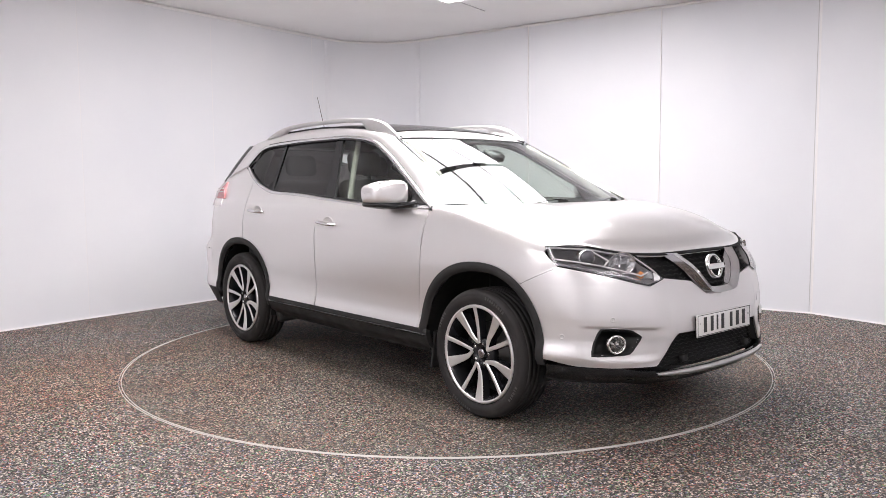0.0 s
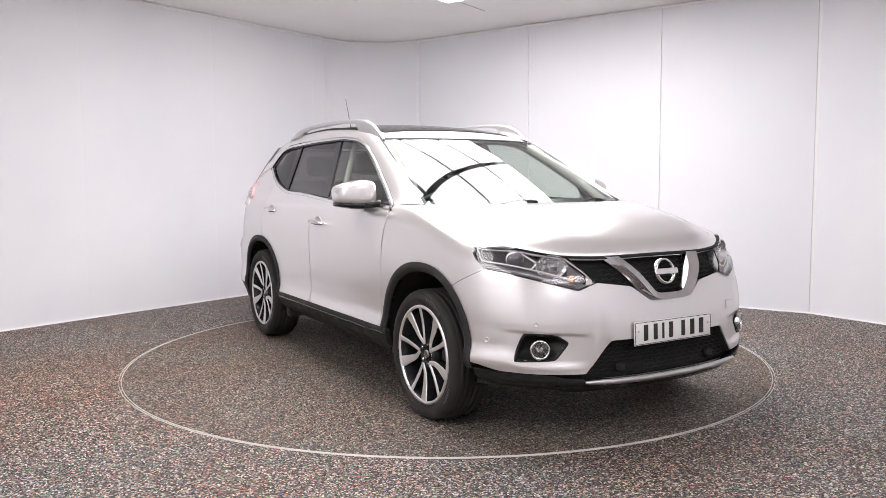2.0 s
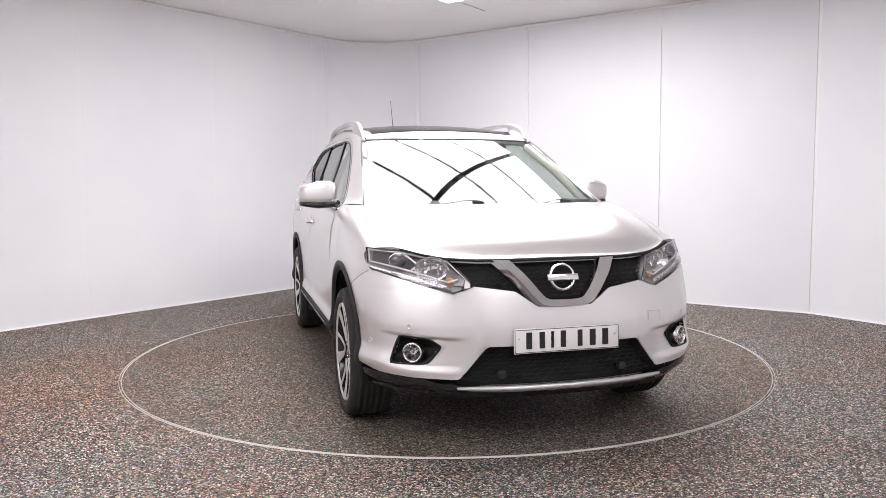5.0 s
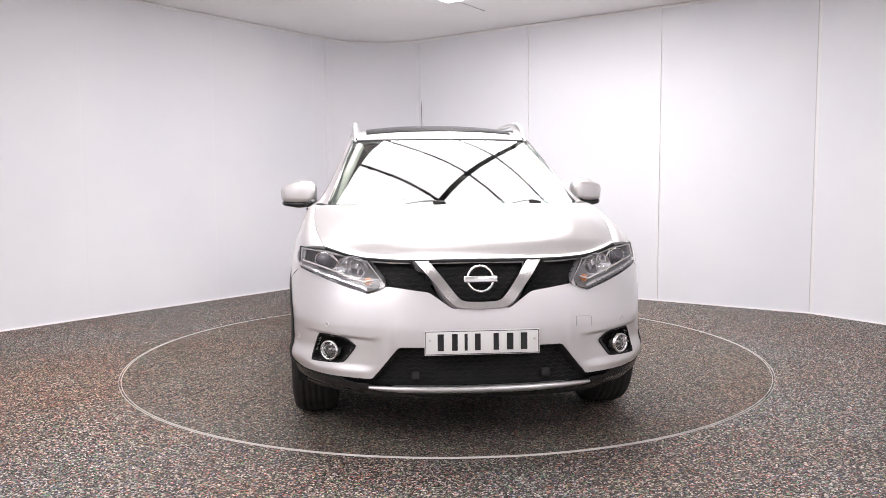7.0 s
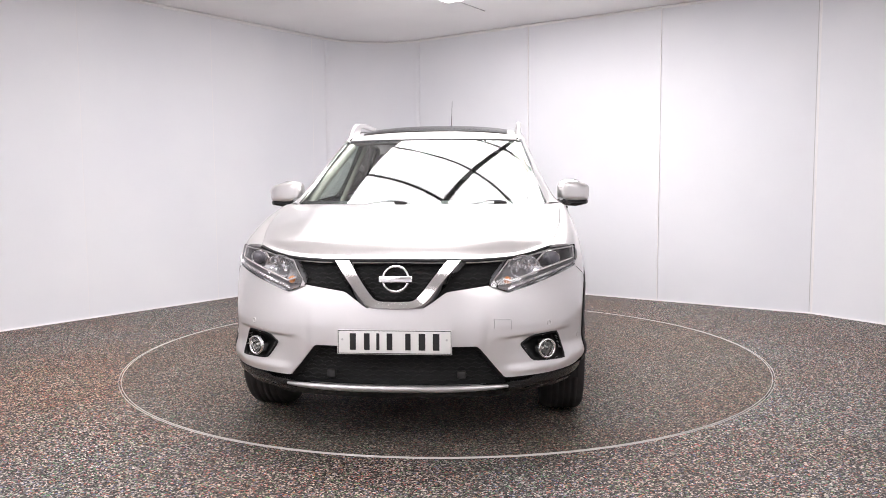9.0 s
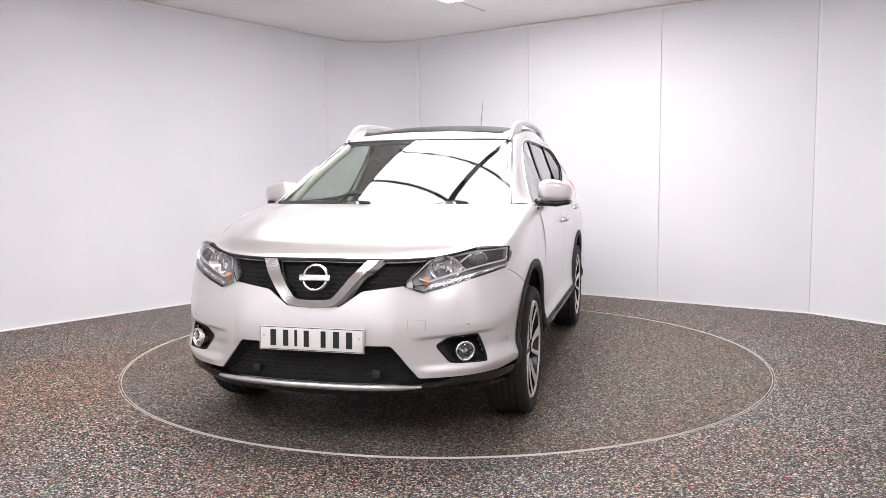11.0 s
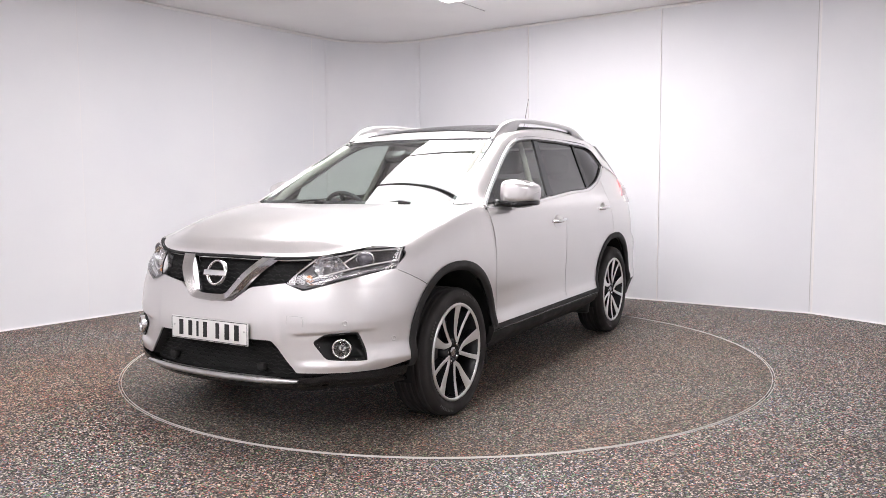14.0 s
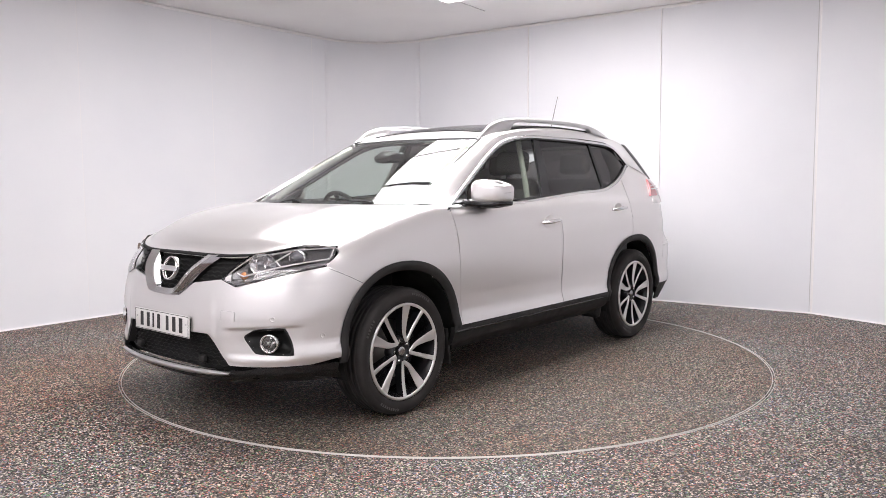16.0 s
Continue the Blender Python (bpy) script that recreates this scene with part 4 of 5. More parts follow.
def build_front(car):
    # bumper, right and left of the middle in one shell
    def bumper(u, v):
        k = 2 * u - 1
        q = abs(k)
        z = 0.55
        for _ in range(4):
            y = nose_point(q, z).y
            top, low = BUMPER_TOP(y), BUMPER_LOW(y)
            if q > 0.80:
                top = top + (0.748 - top) * step(0.84, 1.0, q)
                low = low + (0.395 - low) * step(0.80, 1.0, q)
            z = low + (top - low) * v
        p = nose_point(q, z)
        return Vector((p.x, p.y * (1 if k > 0 else -1), p.z))

    fog_hole = lambda p: inside((0.685 + (abs(p.y) - 0.685) / 1.05, 0.490 + (p.z - 0.490) / 1.05), FOG)
    skin = panel("front_bumper", bumper, 200, 72, PAINT, car, 1, 0.016, fog_hole, "silver front bumper")
    for s in SIDES:
        for y, z in ((0.705, 0.600), (0.852, 0.512)):
            p = Vector((nose_x(y, z), y * s, z))
            way = Vector((0.8, 0.6 * s, 0)) if y < 0.8 else Vector((0.45, 0.9 * s, 0))
            bm = bmesh.new()
            rings = lathe(bm, [(0.013, -0.006), (0.013, 0.0015), (0.0105, 0.002), (0.0095, 0.0005), (0.003, 0.001)], 20, Matrix.Translation(p) @ way.normalized().to_track_quat("Z", "Y").to_matrix().to_4x4())
            bm.faces.new(rings[-1])
            part("parking_sensor", bm, PAINT, skin)
        # fog lamp: bezel, bowl, chrome ring, lens
        bm = bmesh.new()
        cx, cz = 0.685, 0.490
        rows = []
        for grow, out in ((1.17, -0.004), (1.13, 0.006), (1.05, 0.006), (0.96, -0.010), (0.82, -0.040), (0.3, -0.052)):
            ring = []
            for (ay, az), (by, bz) in zip(FOG, FOG[1:] + FOG[:1]):
                for k in range(6):
                    t = k / 6
                    y, z = ay + (by - ay) * t, az + (bz - az) * t
                    soft = 1 - 0.05 * (2 * abs(t - 0.5)) ** 6
                    y, z = cx + (y - cx) * grow * soft, cz + (z - cz) * grow * soft
                    ring.append(bm.verts.new((nose_x(y, z) + out, y * s, z)))
            rows.append(ring)
        for p, q in zip(rows, rows[1:]):
            for k in range(len(p)):
                bm.faces.new((p[k], p[(k + 1) % len(p)], q[(k + 1) % len(p)], q[k]))
        bm.faces.new(rows[-1])
        bezel = part("fog_lamp", bm, GRILLE_BLACK, car, "round fog lamp in a black recess")
        spot = Vector((nose_x(0.690, 0.482) + 0.007, 0.690 * s, 0.482))
        m = Matrix.Translation(spot) @ Vector((0.86, 0.50 * s, 0.0)).normalized().to_track_quat("Z", "Y").to_matrix().to_4x4()
        bm = bmesh.new()
        lathe(bm, [(0.036, -0.01), (0.037, 0.012), (0.041, 0.017), (0.046, 0.014), (0.047, -0.02)], 40, m)
        part("chrome_ring", bm, CHROME, bezel)
        bm = bmesh.new()
        rings = lathe(bm, [(0.037, -0.002), (0.026, -0.022), (0.010, -0.034)], 32, m)
        bm.faces.new(rings[-1])
        part("reflector", bm, FOG_INSIDE, bezel)
        bm = bmesh.new()
        rings = lathe(bm, [(0.038, 0.004), (0.030, 0.010), (0.015, 0.013)], 32, m)
        bm.faces.new(rings[-1])
        part("lens", bm, LENS, bezel).visible_shadow = False
        bm = bmesh.new()
        for dy in (-0.012, 0.012):
            rings = lathe(bm, [(0.005, -0.03), (0.005, -0.006)], 10, m @ Matrix.Translation((dy, 0, 0)))
            bm.faces.new(rings[-1])
        part("bulb", bm, WHITE_LENS, bezel)

    panel("tow_cover", lambda u, v: fascia([(0.452 + 0.075 * u, 0.592 + 0.040 * v - 0.006 * u)], 0.0025)[0], 8, 6, PAINT, skin, 1, 0.005)

    bm = bmesh.new()                       # fine joint round the tow cover
    rim = polyline([(0.450, 0.590, 0), (0.450, 0.634, 0), (0.528, 0.628, 0), (0.529, 0.584, 0)])
    tube(bm, lambda t: fascia([(rim(t).x, rim(t).y)], 0.0012)[0], 40, 0.0013, 5)
    part("cover_joint", bm, HAIRLINE, skin)

    # lower lip in gloss black with a silver strip
    def lip(u, v):
        k = 2 * u - 1
        q = abs(k)
        p = nose_point(q, 0.32)
        top = 0.345 + 0.035 * step(0.45, 0.62, q) + 0.02 * step(0.9, 1.0, q)
        top = min(top, BUMPER_LOW(p.y) - 0.004 if p.y > 0.5 else 0.338)
        z = top + (0.268 + 0.014 * step(0.42, 0.56, q) - top) * v
        p = nose_point(q, max(z, 0.30))
        back = 0.05 * step(0.35, 1.0, v)
        return Vector((p.x - back + 0.006, (p.y - back * 0.4 * q) * (1 if k > 0 else -1), z))

    panel("front_lip", lip, 90, 12, GLOSS_BLACK, car, 1, 0.03, label="gloss black lower front lip")
    bm = bmesh.new()
    rows = []
    for k in range(61):
        y = -0.515 + 1.03 * k / 60
        taper = 0.014 * (1 - (abs(y) / 0.56) ** 6)
        z = 0.322 + 0.004 * (abs(y) / 0.53) ** 2
        x = nose_x(y, 0.32) + 0.010
        rows.append([bm.verts.new((x + dx, y, z + dz)) for dx, dz in ((-0.03, taper), (0.004, taper), (0.010, 0.0), (0.004, -taper), (-0.03, -taper))])
    for p, q in zip(rows, rows[1:]):
        for k in range(4):
            bm.faces.new((p[k], p[k + 1], q[k + 1], q[k]))
    part("skid_strip", bm, SATIN, car, "satin silver strip along the front lip")

    # lower grille: dark well, slats, two tow covers
    def well(u, v):
        y = -0.50 + 1.0 * u
        z = 0.33 + 0.20 * v
        return Vector((nose_x(y, z) - 0.055, y, z))

    grille = panel("lower_grille", well, 30, 8, MATT_BLACK, car, 1, 0, label="black lower air intake with mesh")

    def frame_strip(u, v):
        """The black surround beside the lower intake."""
        z = 0.36 + 0.155 * u
        y = 0.50 - 0.125 * u - 0.035 * v
        return Vector((nose_x(y, z) - 0.006 - 0.05 * v, y, z))

    for s in SIDES:
        panel("intake_side", frame_strip, 12, 4, CLADDING, grille, s, 0)
    for k in range(9):
        bm = bmesh.new()
        z0 = 0.352 + 0.019 * k
        half = 0.47 - 0.105 * max(0.0, (z0 - 0.36) / 0.155)
        tube(bm, lambda t: Vector((nose_x((2 * t - 1) * half, z0) - 0.040, (2 * t - 1) * half, z0 + 0.0045 * math.sin(t * 110 + k * math.pi))), 96, 0.0024, 5)
        part("mesh_bar", bm, GRILLE_BLACK, grille)
    for s in SIDES:
        bm = bmesh.new()
        add_box(bm, (nose_x(0.302, 0.38) - 0.024, 0.302 * s, 0.379), (0.03, 0.040, 0.034), None, 0.006)
        part("sensor_block", bm, CLADDING, grille)

    # upper grille
    def upper(u, v):
        y = -0.50 + 1.0 * u
        low, high = BUMPER_TOP(abs(y)) - 0.01, BONNET_EDGE(abs(y)) + 0.004
        z = low + (high - low) * v
        return Vector((nose_x(y, z) - 0.045, y, z))

    grille = panel("grille", upper, 40, 12, MATT_BLACK, car, 1, 0, label="black mesh grille with chrome v-shaped bar")
    for k in range(10):
        z0 = 0.690 + 0.0205 * k
        spans = []
        inner = 0.10 + (z0 - 0.715) * 0.72
        outer0 = 0.165 + (z0 - 0.684) * 0.80
        if z0 > 0.722:
            spans.append((-inner, inner))
        if z0 > 0.765:
            outer1 = 0.43 + (z0 - 0.783) * 0.60
            spans += [(outer0 + 0.005, outer1), (-outer1, -outer0 - 0.005)]
        for a, b in spans:
            bm = bmesh.new()
            tube(bm, lambda t: Vector((nose_x(a + (b - a) * t, z0) - 0.026, a + (b - a) * t, z0 + 0.0045 * math.sin((a + (b - a) * t) * 130 + k * math.pi))), max(12, int((b - a) * 110)), 0.0024, 5)
            part("mesh_bar", bm, GRILLE_BLACK, grille)

    # chrome v: outer facet and inner facet
    out_path = polyline([(0.332, 0.897, 0), (0.24, 0.795, 0), (0.165, 0.708, 0), (0.135, 0.686, 0), (0.085, 0.677, 0), (0, 0.675, 0)])
    in_path = polyline([(0.222, 0.893, 0), (0.165, 0.822, 0), (0.105, 0.745, 0), (0.088, 0.728, 0), (0.06, 0.720, 0), (0, 0.718, 0)])

    def v_row(name, fa, fb, oa, ob, mat):
        def f(u, v):
            k = 2 * u - 1
            t = 1 - abs(k)
            a, b = out_path(t), in_path(t)
            share, out = fa + (fb - fa) * v, oa + (ob - oa) * v
            p = a.lerp(b, share)
            return Vector((nose_x(p.x, p.y) + out, p.x * (1 if k > 0 else -1), p.y))
        panel(name, f, 72, 4, mat, grille, 1, 0)

    v_row("chrome_outer_facet", 0.0, 0.34, -0.012, 0.030, DARK_CHROME)
    v_row("chrome_bar", 0.34, 0.92, 0.030, 0.008, SOFT_CHROME)
    # inner edge darkened in its colour to subdue the chrome's white glare
    v_row("chrome_inner_edge", 0.92, 1.0, 0.006, -0.03, DARK_CHROME)
    # round emblem without lettering
    m = Matrix.Translation((nose_x(0, 0.815) + 0.006, 0, 0.815)) @ Vector((1, 0, 0.28)).normalized().to_track_quat("Z", "Y").to_matrix().to_4x4()
    bm = bmesh.new()
    lathe(bm, [(0.052, -0.01), (0.053, 0.006), (0.058, 0.010), (0.064, 0.006), (0.066, -0.01)], 48, m)
    badge = part("badge", bm, CHROME, grille, "round chrome badge with a cross bar")
    bm = bmesh.new()
    add_box(bm, (0, 0, 0), (0.030, 0.154, 0.012), None, 0.004)
    bmesh.ops.transform(bm, matrix=Matrix.Translation((nose_x(0, 0.815) + 0.014, 0, 0.815)) @ pose(0, 0, 0, 0, 74, 0), verts=bm.verts)
    part("badge_bar", bm, CHROME, badge)

    # number plate, its writing as plain bars
    bm = bmesh.new()
    add_box(bm, (0, 0, 0), (0.008, 0.524, 0.113), None, 0.003)
    plate = part("number_plate", bm, PLATE, car, "white number plate with black bars")
    plate.matrix_local = pose(2.252, 0, 0.5355, 0, -2, 0)
    bm = bmesh.new()
    add_box(bm, (-0.012, 0, 0.0), (0.016, 0.50, 0.09), None, 0.004)
    part("plate_holder", bm, MATT_BLACK, plate)
    spots = (-0.190, -0.126, -0.075, -0.022, 0.062, 0.126, 0.190)
    for y, wide in zip(spots, (0.028, 0.026, 0.014, 0.026, 0.024, 0.030, 0.030)):
        bm = bmesh.new()
        add_box(bm, (0.0048, y, 0.002), (0.002, wide, 0.076), None)
        part("bar", bm, PLATE_INK, plate, smooth=False)
    bm = bmesh.new()
    for z, h, y0, y1 in ((0.0515, 0.0025, -0.258, 0.258), (-0.0515, 0.0025, -0.258, 0.258)):
        add_box(bm, (0.0046, (y0 + y1) / 2, z), (0.0016, y1 - y0, h))
    for y in (-0.2575, 0.2575):
        add_box(bm, (0.0046, y, 0), (0.0016, 0.0025, 0.1))
    part("plate_border", bm, PLATE_INK, plate, smooth=False)
    for y in (-0.238, 0.238):
        bm = bmesh.new()
        rings = lathe(bm, [(0.005, 0.0), (0.005, 0.003), (0.003, 0.004)], 12, pose(0.004, y, 0.012, 0, 90, 0))
        bm.faces.new(rings[-1])
        part("screw", bm, SATIN, plate)

    bm = bmesh.new()                       # black strip that stands for the shaded gap between bonnet edge, lamps and grille
    rows = []
    for k in range(81):
        y = -0.715 + 1.43 * k / 80
        z = BONNET_EDGE(abs(y))
        tall = 0.016 - 0.007 * (abs(y) / 0.745) ** 2
        rows.append([bm.verts.new((nose_x(y, zz) + out, y, zz)) for zz, out in ((z + 0.001, -0.02), (z - 0.001, 0.007), (z - tall, 0.009), (z - tall - 0.001, -0.02))])
    for p, q in zip(rows, rows[1:]):
        for k in range(3):
            bm.faces.new((p[k], p[k + 1], q[k + 1], q[k]))
    part("bonnet_gap", bm, MATT_BLACK, car, "black strip drawing the dark gap under the bonnet edge")

    for s in SIDES:
        build_headlamp(car, s)


def straight(points):
    """A path of straight runs through points, by the share of its length."""
    pts = [Vector(p) for p in points]
    at = [0.0]
    for a, b in zip(pts, pts[1:]):
        at.append(at[-1] + (b - a).length)

    def f(t):
        d = max(0.0, min(1.0, t)) * at[-1]
        i = next(k for k in range(len(pts) - 1) if d <= at[k + 1] + 1e-9)
        return pts[i].lerp(pts[i + 1], (d - at[i]) / (at[i + 1] - at[i]))

    return f


LAMP_LOW = straight([(0.427, 0.781, 0), (0.515, 0.750, 0), (0.835, 0.846, 0), (0.848, 0.858, 0)])
LAMP_HIGH = straight([(0.427, 0.785, 0), (0.508, 0.899, 0), (0.60, 0.919, 0), (0.72, 0.940, 0), (0.846, 0.945, 0)])


def lamp_field(u, v, out):
    """The head lamp's face; u from the grille to its outer tip, v from below to its top edge."""
    low, high = LAMP_LOW(u), LAMP_HIGH(u)
    p = low.lerp(high, v)
    w = HALF(p.y) * 0.985
    y = min(p.x, w)
    return Vector((nose_x(y, p.y) + out, y, p.y))


def build_headlamp(car, s):
    def back(u, v):
        p = lamp_field(u, v, 0.0)
        e = min(1.0, 8 * min(u, 1 - u, v, 1 - v))
        return p + Vector((-0.055, -0.03, 0.0)) * e

    lamp = panel("headlamp", back, 36, 14, LAMP_INSIDE, car, s, 0.0, label="clear-lensed headlamp with projector and amber bulb")
    panel("lens", lambda u, v: lamp_field(u, v, 0.006) + Vector((0, 0.003, 0)), 44, 16, LENS, lamp, s, 0).visible_shadow = False

    def edge(u, v):
        k = u * 4
        i, t = min(3, int(k)), k - min(3, int(k))
        a = ((t, 0.0), (1.0, t), (1 - t, 1.0), (0.0, 1 - t))[i]
        g = 0.05 * v
        return lamp_field(a[0] * (1 - 0.6 * g) + 0.3 * g, a[1] * (1 - 2 * g) + g, 0.008 - 0.012 * v)

    panel("surround", edge, 96, 3, GLOSS_BLACK, lamp, s, 0, label="thin black lamp surround")

    panel("dark_bezel", lambda u, v: lamp_field(0.565 + 0.40 * u, 0.38 + 0.46 * v, -0.030 - 0.016 * math.sin(math.pi * u)), 20, 8, SMOKED, lamp, s, 0, label="smoked grey bezel round the projector")

    # projector towards the outside, reflector bowl inside it, amber bulb low down
    def placed(u, v, deep):
        p = lamp_field(u, v, -deep)
        return Matrix.Translation(mirror(p, s)) @ Vector((0.93, 0.30 * s, 0.0)).normalized().to_track_quat("Z", "Y").to_matrix().to_4x4()

    m = placed(0.72, 0.60, 0.020) @ Matrix.Diagonal((1.25, 1, 1, 1))
    bm = bmesh.new()
    rings = lathe(bm, [(0.035, -0.03), (0.036, 0.006), (0.0345, 0.008), (0.033, 0.004)], 32, m)
    part("projector_ring", bm, CHROME, lamp)
    bm = bmesh.new()
    rings = lathe(bm, [(0.033, 0.004), (0.028, 0.016), (0.016, 0.024), (0.004, 0.026)], 32, m)
    bm.faces.new(rings[-1])
    part("projector_lens", bm, PROJECTOR, lamp, "dark glass projector lens")
    m = placed(0.42, 0.60, 0.030) @ Matrix.Diagonal((1.6, 1.12, 1, 1))
    bm = bmesh.new()
    rings = lathe(bm, [(0.050, 0.014), (0.046, 0.012), (0.038, -0.012), (0.022, -0.026), (0.010, -0.028)], 32, m)
    bm.faces.new(rings[-1])
    part("reflector", bm, REFLECTOR, lamp)
    for u, tall, wide in ((0.36, 0.050, 0.010), (0.43, 0.062, 0.005), (0.475, 0.040, 0.012)):
        bm = bmesh.new()
        add_box(bm, mirror(lamp_field(u, 0.64, -0.030), s), (0.03, wide, tall), pose(0, 0, 0, 0, 8, 18 * s), 0.003, 2)
        part("reflector_rib", bm, REFLECTOR, lamp)
    m = placed(0.23, 0.38, 0.032)
    bm = bmesh.new()
    rings = lathe(bm, [(0.019, -0.01), (0.018, 0.002), (0.012, 0.008), (0.005, 0.010)], 20, m)
    bm.faces.new(rings[-1])
    part("indicator_bulb", bm, AMBER, lamp, "amber indicator bulb")
    # a bright shelf and a row of small lights along the lower edge
    def guide(name, path, radius, mat):
        bm = bmesh.new()
        way = straight([(u, v, 0) for u, v, _ in path])
        deep = linear_depth(path)
        tube(bm, lambda t: mirror(lamp_field(way(t).x, way(t).y, -deep(way(t).x)), s), 40, radius, 6)
        part(name, bm, mat, lamp)

    def linear_depth(path):
        lo, hi = path[0], path[-1]
        return lambda u: lo[2] + (hi[2] - lo[2]) * max(0.0, min(1.0, (u - lo[0]) / (hi[0] - lo[0] + 1e-6)))

    guide("light_guide", [(0.17, 0.60, 0.014), (0.27, 0.30, 0.014), (0.60, 0.34, 0.014), (0.965, 0.36, 0.012)], 0.0042, WHITE_LENS)
    guide("bracket", [(0.66, 0.86, 0.018), (0.545, 0.60, 0.018), (0.61, 0.36, 0.018)], 0.0045, WHITE_LENS)
    guide("upper_line", [(0.06, 0.90, 0.006), (0.97, 0.90, 0.008)], 0.0030, WHITE_LENS)
    guide("outer_line", [(0.972, 0.38, 0.008), (0.974, 0.88, 0.008)], 0.0034, WHITE_LENS)
    panel("lower_tray", lambda u, v: lamp_field(0.10 + 0.85 * u, 0.05 + 0.20 * v, -0.010 - 0.026 * v), 30, 4, LAMP_INSIDE, lamp, s, 0)
    panel("daytime_strip", lambda u, v: lamp_field(0.22 + 0.74 * u, 0.10 + 0.07 * v, -0.009 - 0.012 * v), 30, 3, REFLECTOR, lamp, s, 0, label="bright daytime light strip")
    panel("inner_strip", lambda u, v: lamp_field(0.025 + 0.055 * v, 0.06 + 0.84 * u, -0.004 - 0.014 * v), 20, 3, WHITE_LENS, lamp, s, 0)
    panel("inner_cell", lambda u, v: lamp_field(0.09 + 0.20 * u, 0.28 + 0.56 * v, -0.022 - 0.012 * math.sin(math.pi * u)), 10, 8, LAMP_INSIDE, lamp, s, 0)
    for k in range(9):
        bm = bmesh.new()
        add_box(bm, mirror(lamp_field(0.30 + 0.066 * k, 0.135, -0.010), s), (0.008, 0.009, 0.005), pose(0, 0, 0, 0, 0, 20 * s), 0.002, 1)
        part("light_cell", bm, REFLECTOR, lamp)


def build_top(car):
    bonnet = panel("bonnet", bonnet_point, 64, 44, PAINT, car, 1, 0.022, label="silver bonnet with soft creases")
    screen = panel("windscreen", windscreen_point, 48, 24, GLASS, car, 1, 0, label="clear raked windscreen")
    screen.visible_shadow = False

    def frit(u, v):
        k = u * 4
        i, t = min(3, int(k)), k - min(3, int(k))
        a = ((t, 0.0), (1.0, t), (1 - t, 1.0), (0.0, 1 - t))[i]
        g = (0.018, 0.045)
        p = windscreen_point(a[0] + (0.5 - a[0]) * 2 * g[0] * v, a[1] + (0.5 - a[1]) * 2 * g[1] * v, 0.004)
        return p

    panel("black_edge", frit, 160, 2, GLOSS_BLACK, screen, 1, 0)
    bm = bmesh.new()
    for s in SIDES:
        tube(bm, lambda t: windscreen_point(0.5 + 0.5 * s * 1.004, t, -0.003), 24, 0.0065, 6)
    tube(bm, lambda t: windscreen_point(t, 1.0, -0.001), 30, 0.0045, 6)
    part("seal", bm, SEAL, screen, "thin grey windscreen seal")
    # cowl below the glass
    def cowl(u, v):
        k = 2 * u - 1
        a = abs(k)
        rear = windscreen_point(u, 0.0) + Vector((-0.03, 0, 0.006))
        front = bonnet_point(u, 0.0) + Vector((0.03, 0, -0.03))
        return rear.lerp(front, v) + Vector((0, 0, -0.015 * v))
    panel("cowl", cowl, 40, 4, CLADDING, car, 1, 0.03, label="black plastic cowl")
    for y0, y1, y2 in ((0.50, 0.30, -0.02), (-0.07, -0.33, -0.60)):
        def rest(y, up):
            return windscreen_point((y / 0.735 + 1) / 2, 0.0) + Vector((0.022, 0, up))
        bm = bmesh.new()
        tube(bm, lambda t: rest(y0 + (y1 - y0) * t, -0.004 + 0.021 * math.sin(math.pi * t ** 0.6)), 20, lambda t: 0.007 - 0.004 * min(1.0, 2.2 * t), 6)
        wiper = part("wiper", bm, GLOSS_BLACK, car, "black windscreen wiper")
        bm = bmesh.new()
        tube(bm, lambda t: rest(y0 + 0.005 - 0.07 * t, 0.004 + 0.004 * math.sin(math.pi * t)), 8, 0.009, 8)
        part("knuckle", bm, CLADDING, wiper)
        bm = bmesh.new()
        tube(bm, lambda t: rest(y0 - 0.10 + (y2 - y0 + 0.10) * t, -0.006), 14, 0.0045, 6)
        part("blade", bm, MATT_BLACK, wiper)

    def roof(u, v):
        k = 2 * u - 1
        a = abs(k)
        x0 = 0.286 + 0.0877 * (1 - a ** 2)
        x = x0 + (-1.79 + 0.03 * a - x0) * v
        y = ROOF_HALF(x) * k
        t = a ** 2.4
        mid = ROOF_MID(x)
        edge = ROOF_EDGE(min(x, 0.286))
        return Vector((x, y, mid + (edge - mid) * t))

    skin = panel("roof", roof, 48, 60, PAINT, car, 1, 0.02)

    def glass_roof(u, v):
        x = 0.16 - 1.20 * v
        k = (2 * u - 1) * 0.84
        y = ROOF_HALF(x) * k
        t = abs(k) ** 2.4
        return Vector((x, y, ROOF_MID(x) + (ROOF_EDGE(x) - ROOF_MID(x)) * t + 0.006))

    panel("glass_roof", glass_roof, 24, 24, GLOSS_BLACK, skin, 1, 0.012, label="dark panoramic glass roof")
    panel("headliner", lambda u, v: roof(0.04 + 0.92 * u, 0.02 + 0.94 * v) + Vector((0, 0, -0.045)), 20, 24, TRIM_BEIGE, skin, 1, 0)
    # spoiler over the rear window
    def spoiler(u, v):
        k = 2 * u - 1
        x = -1.70 - 0.24 * v + 0.10 * abs(k) ** 3
        y = 0.585 * k
        return Vector((x, y, ROOF_MID(-1.66) + (ROOF_EDGE(-1.62) - ROOF_MID(-1.66)) * abs(k) ** 2.4 + 0.010 - 0.055 * v))
    panel("rear_spoiler", spoiler, 30, 6, PAINT, car, 1, 0.03)
    bm = bmesh.new()
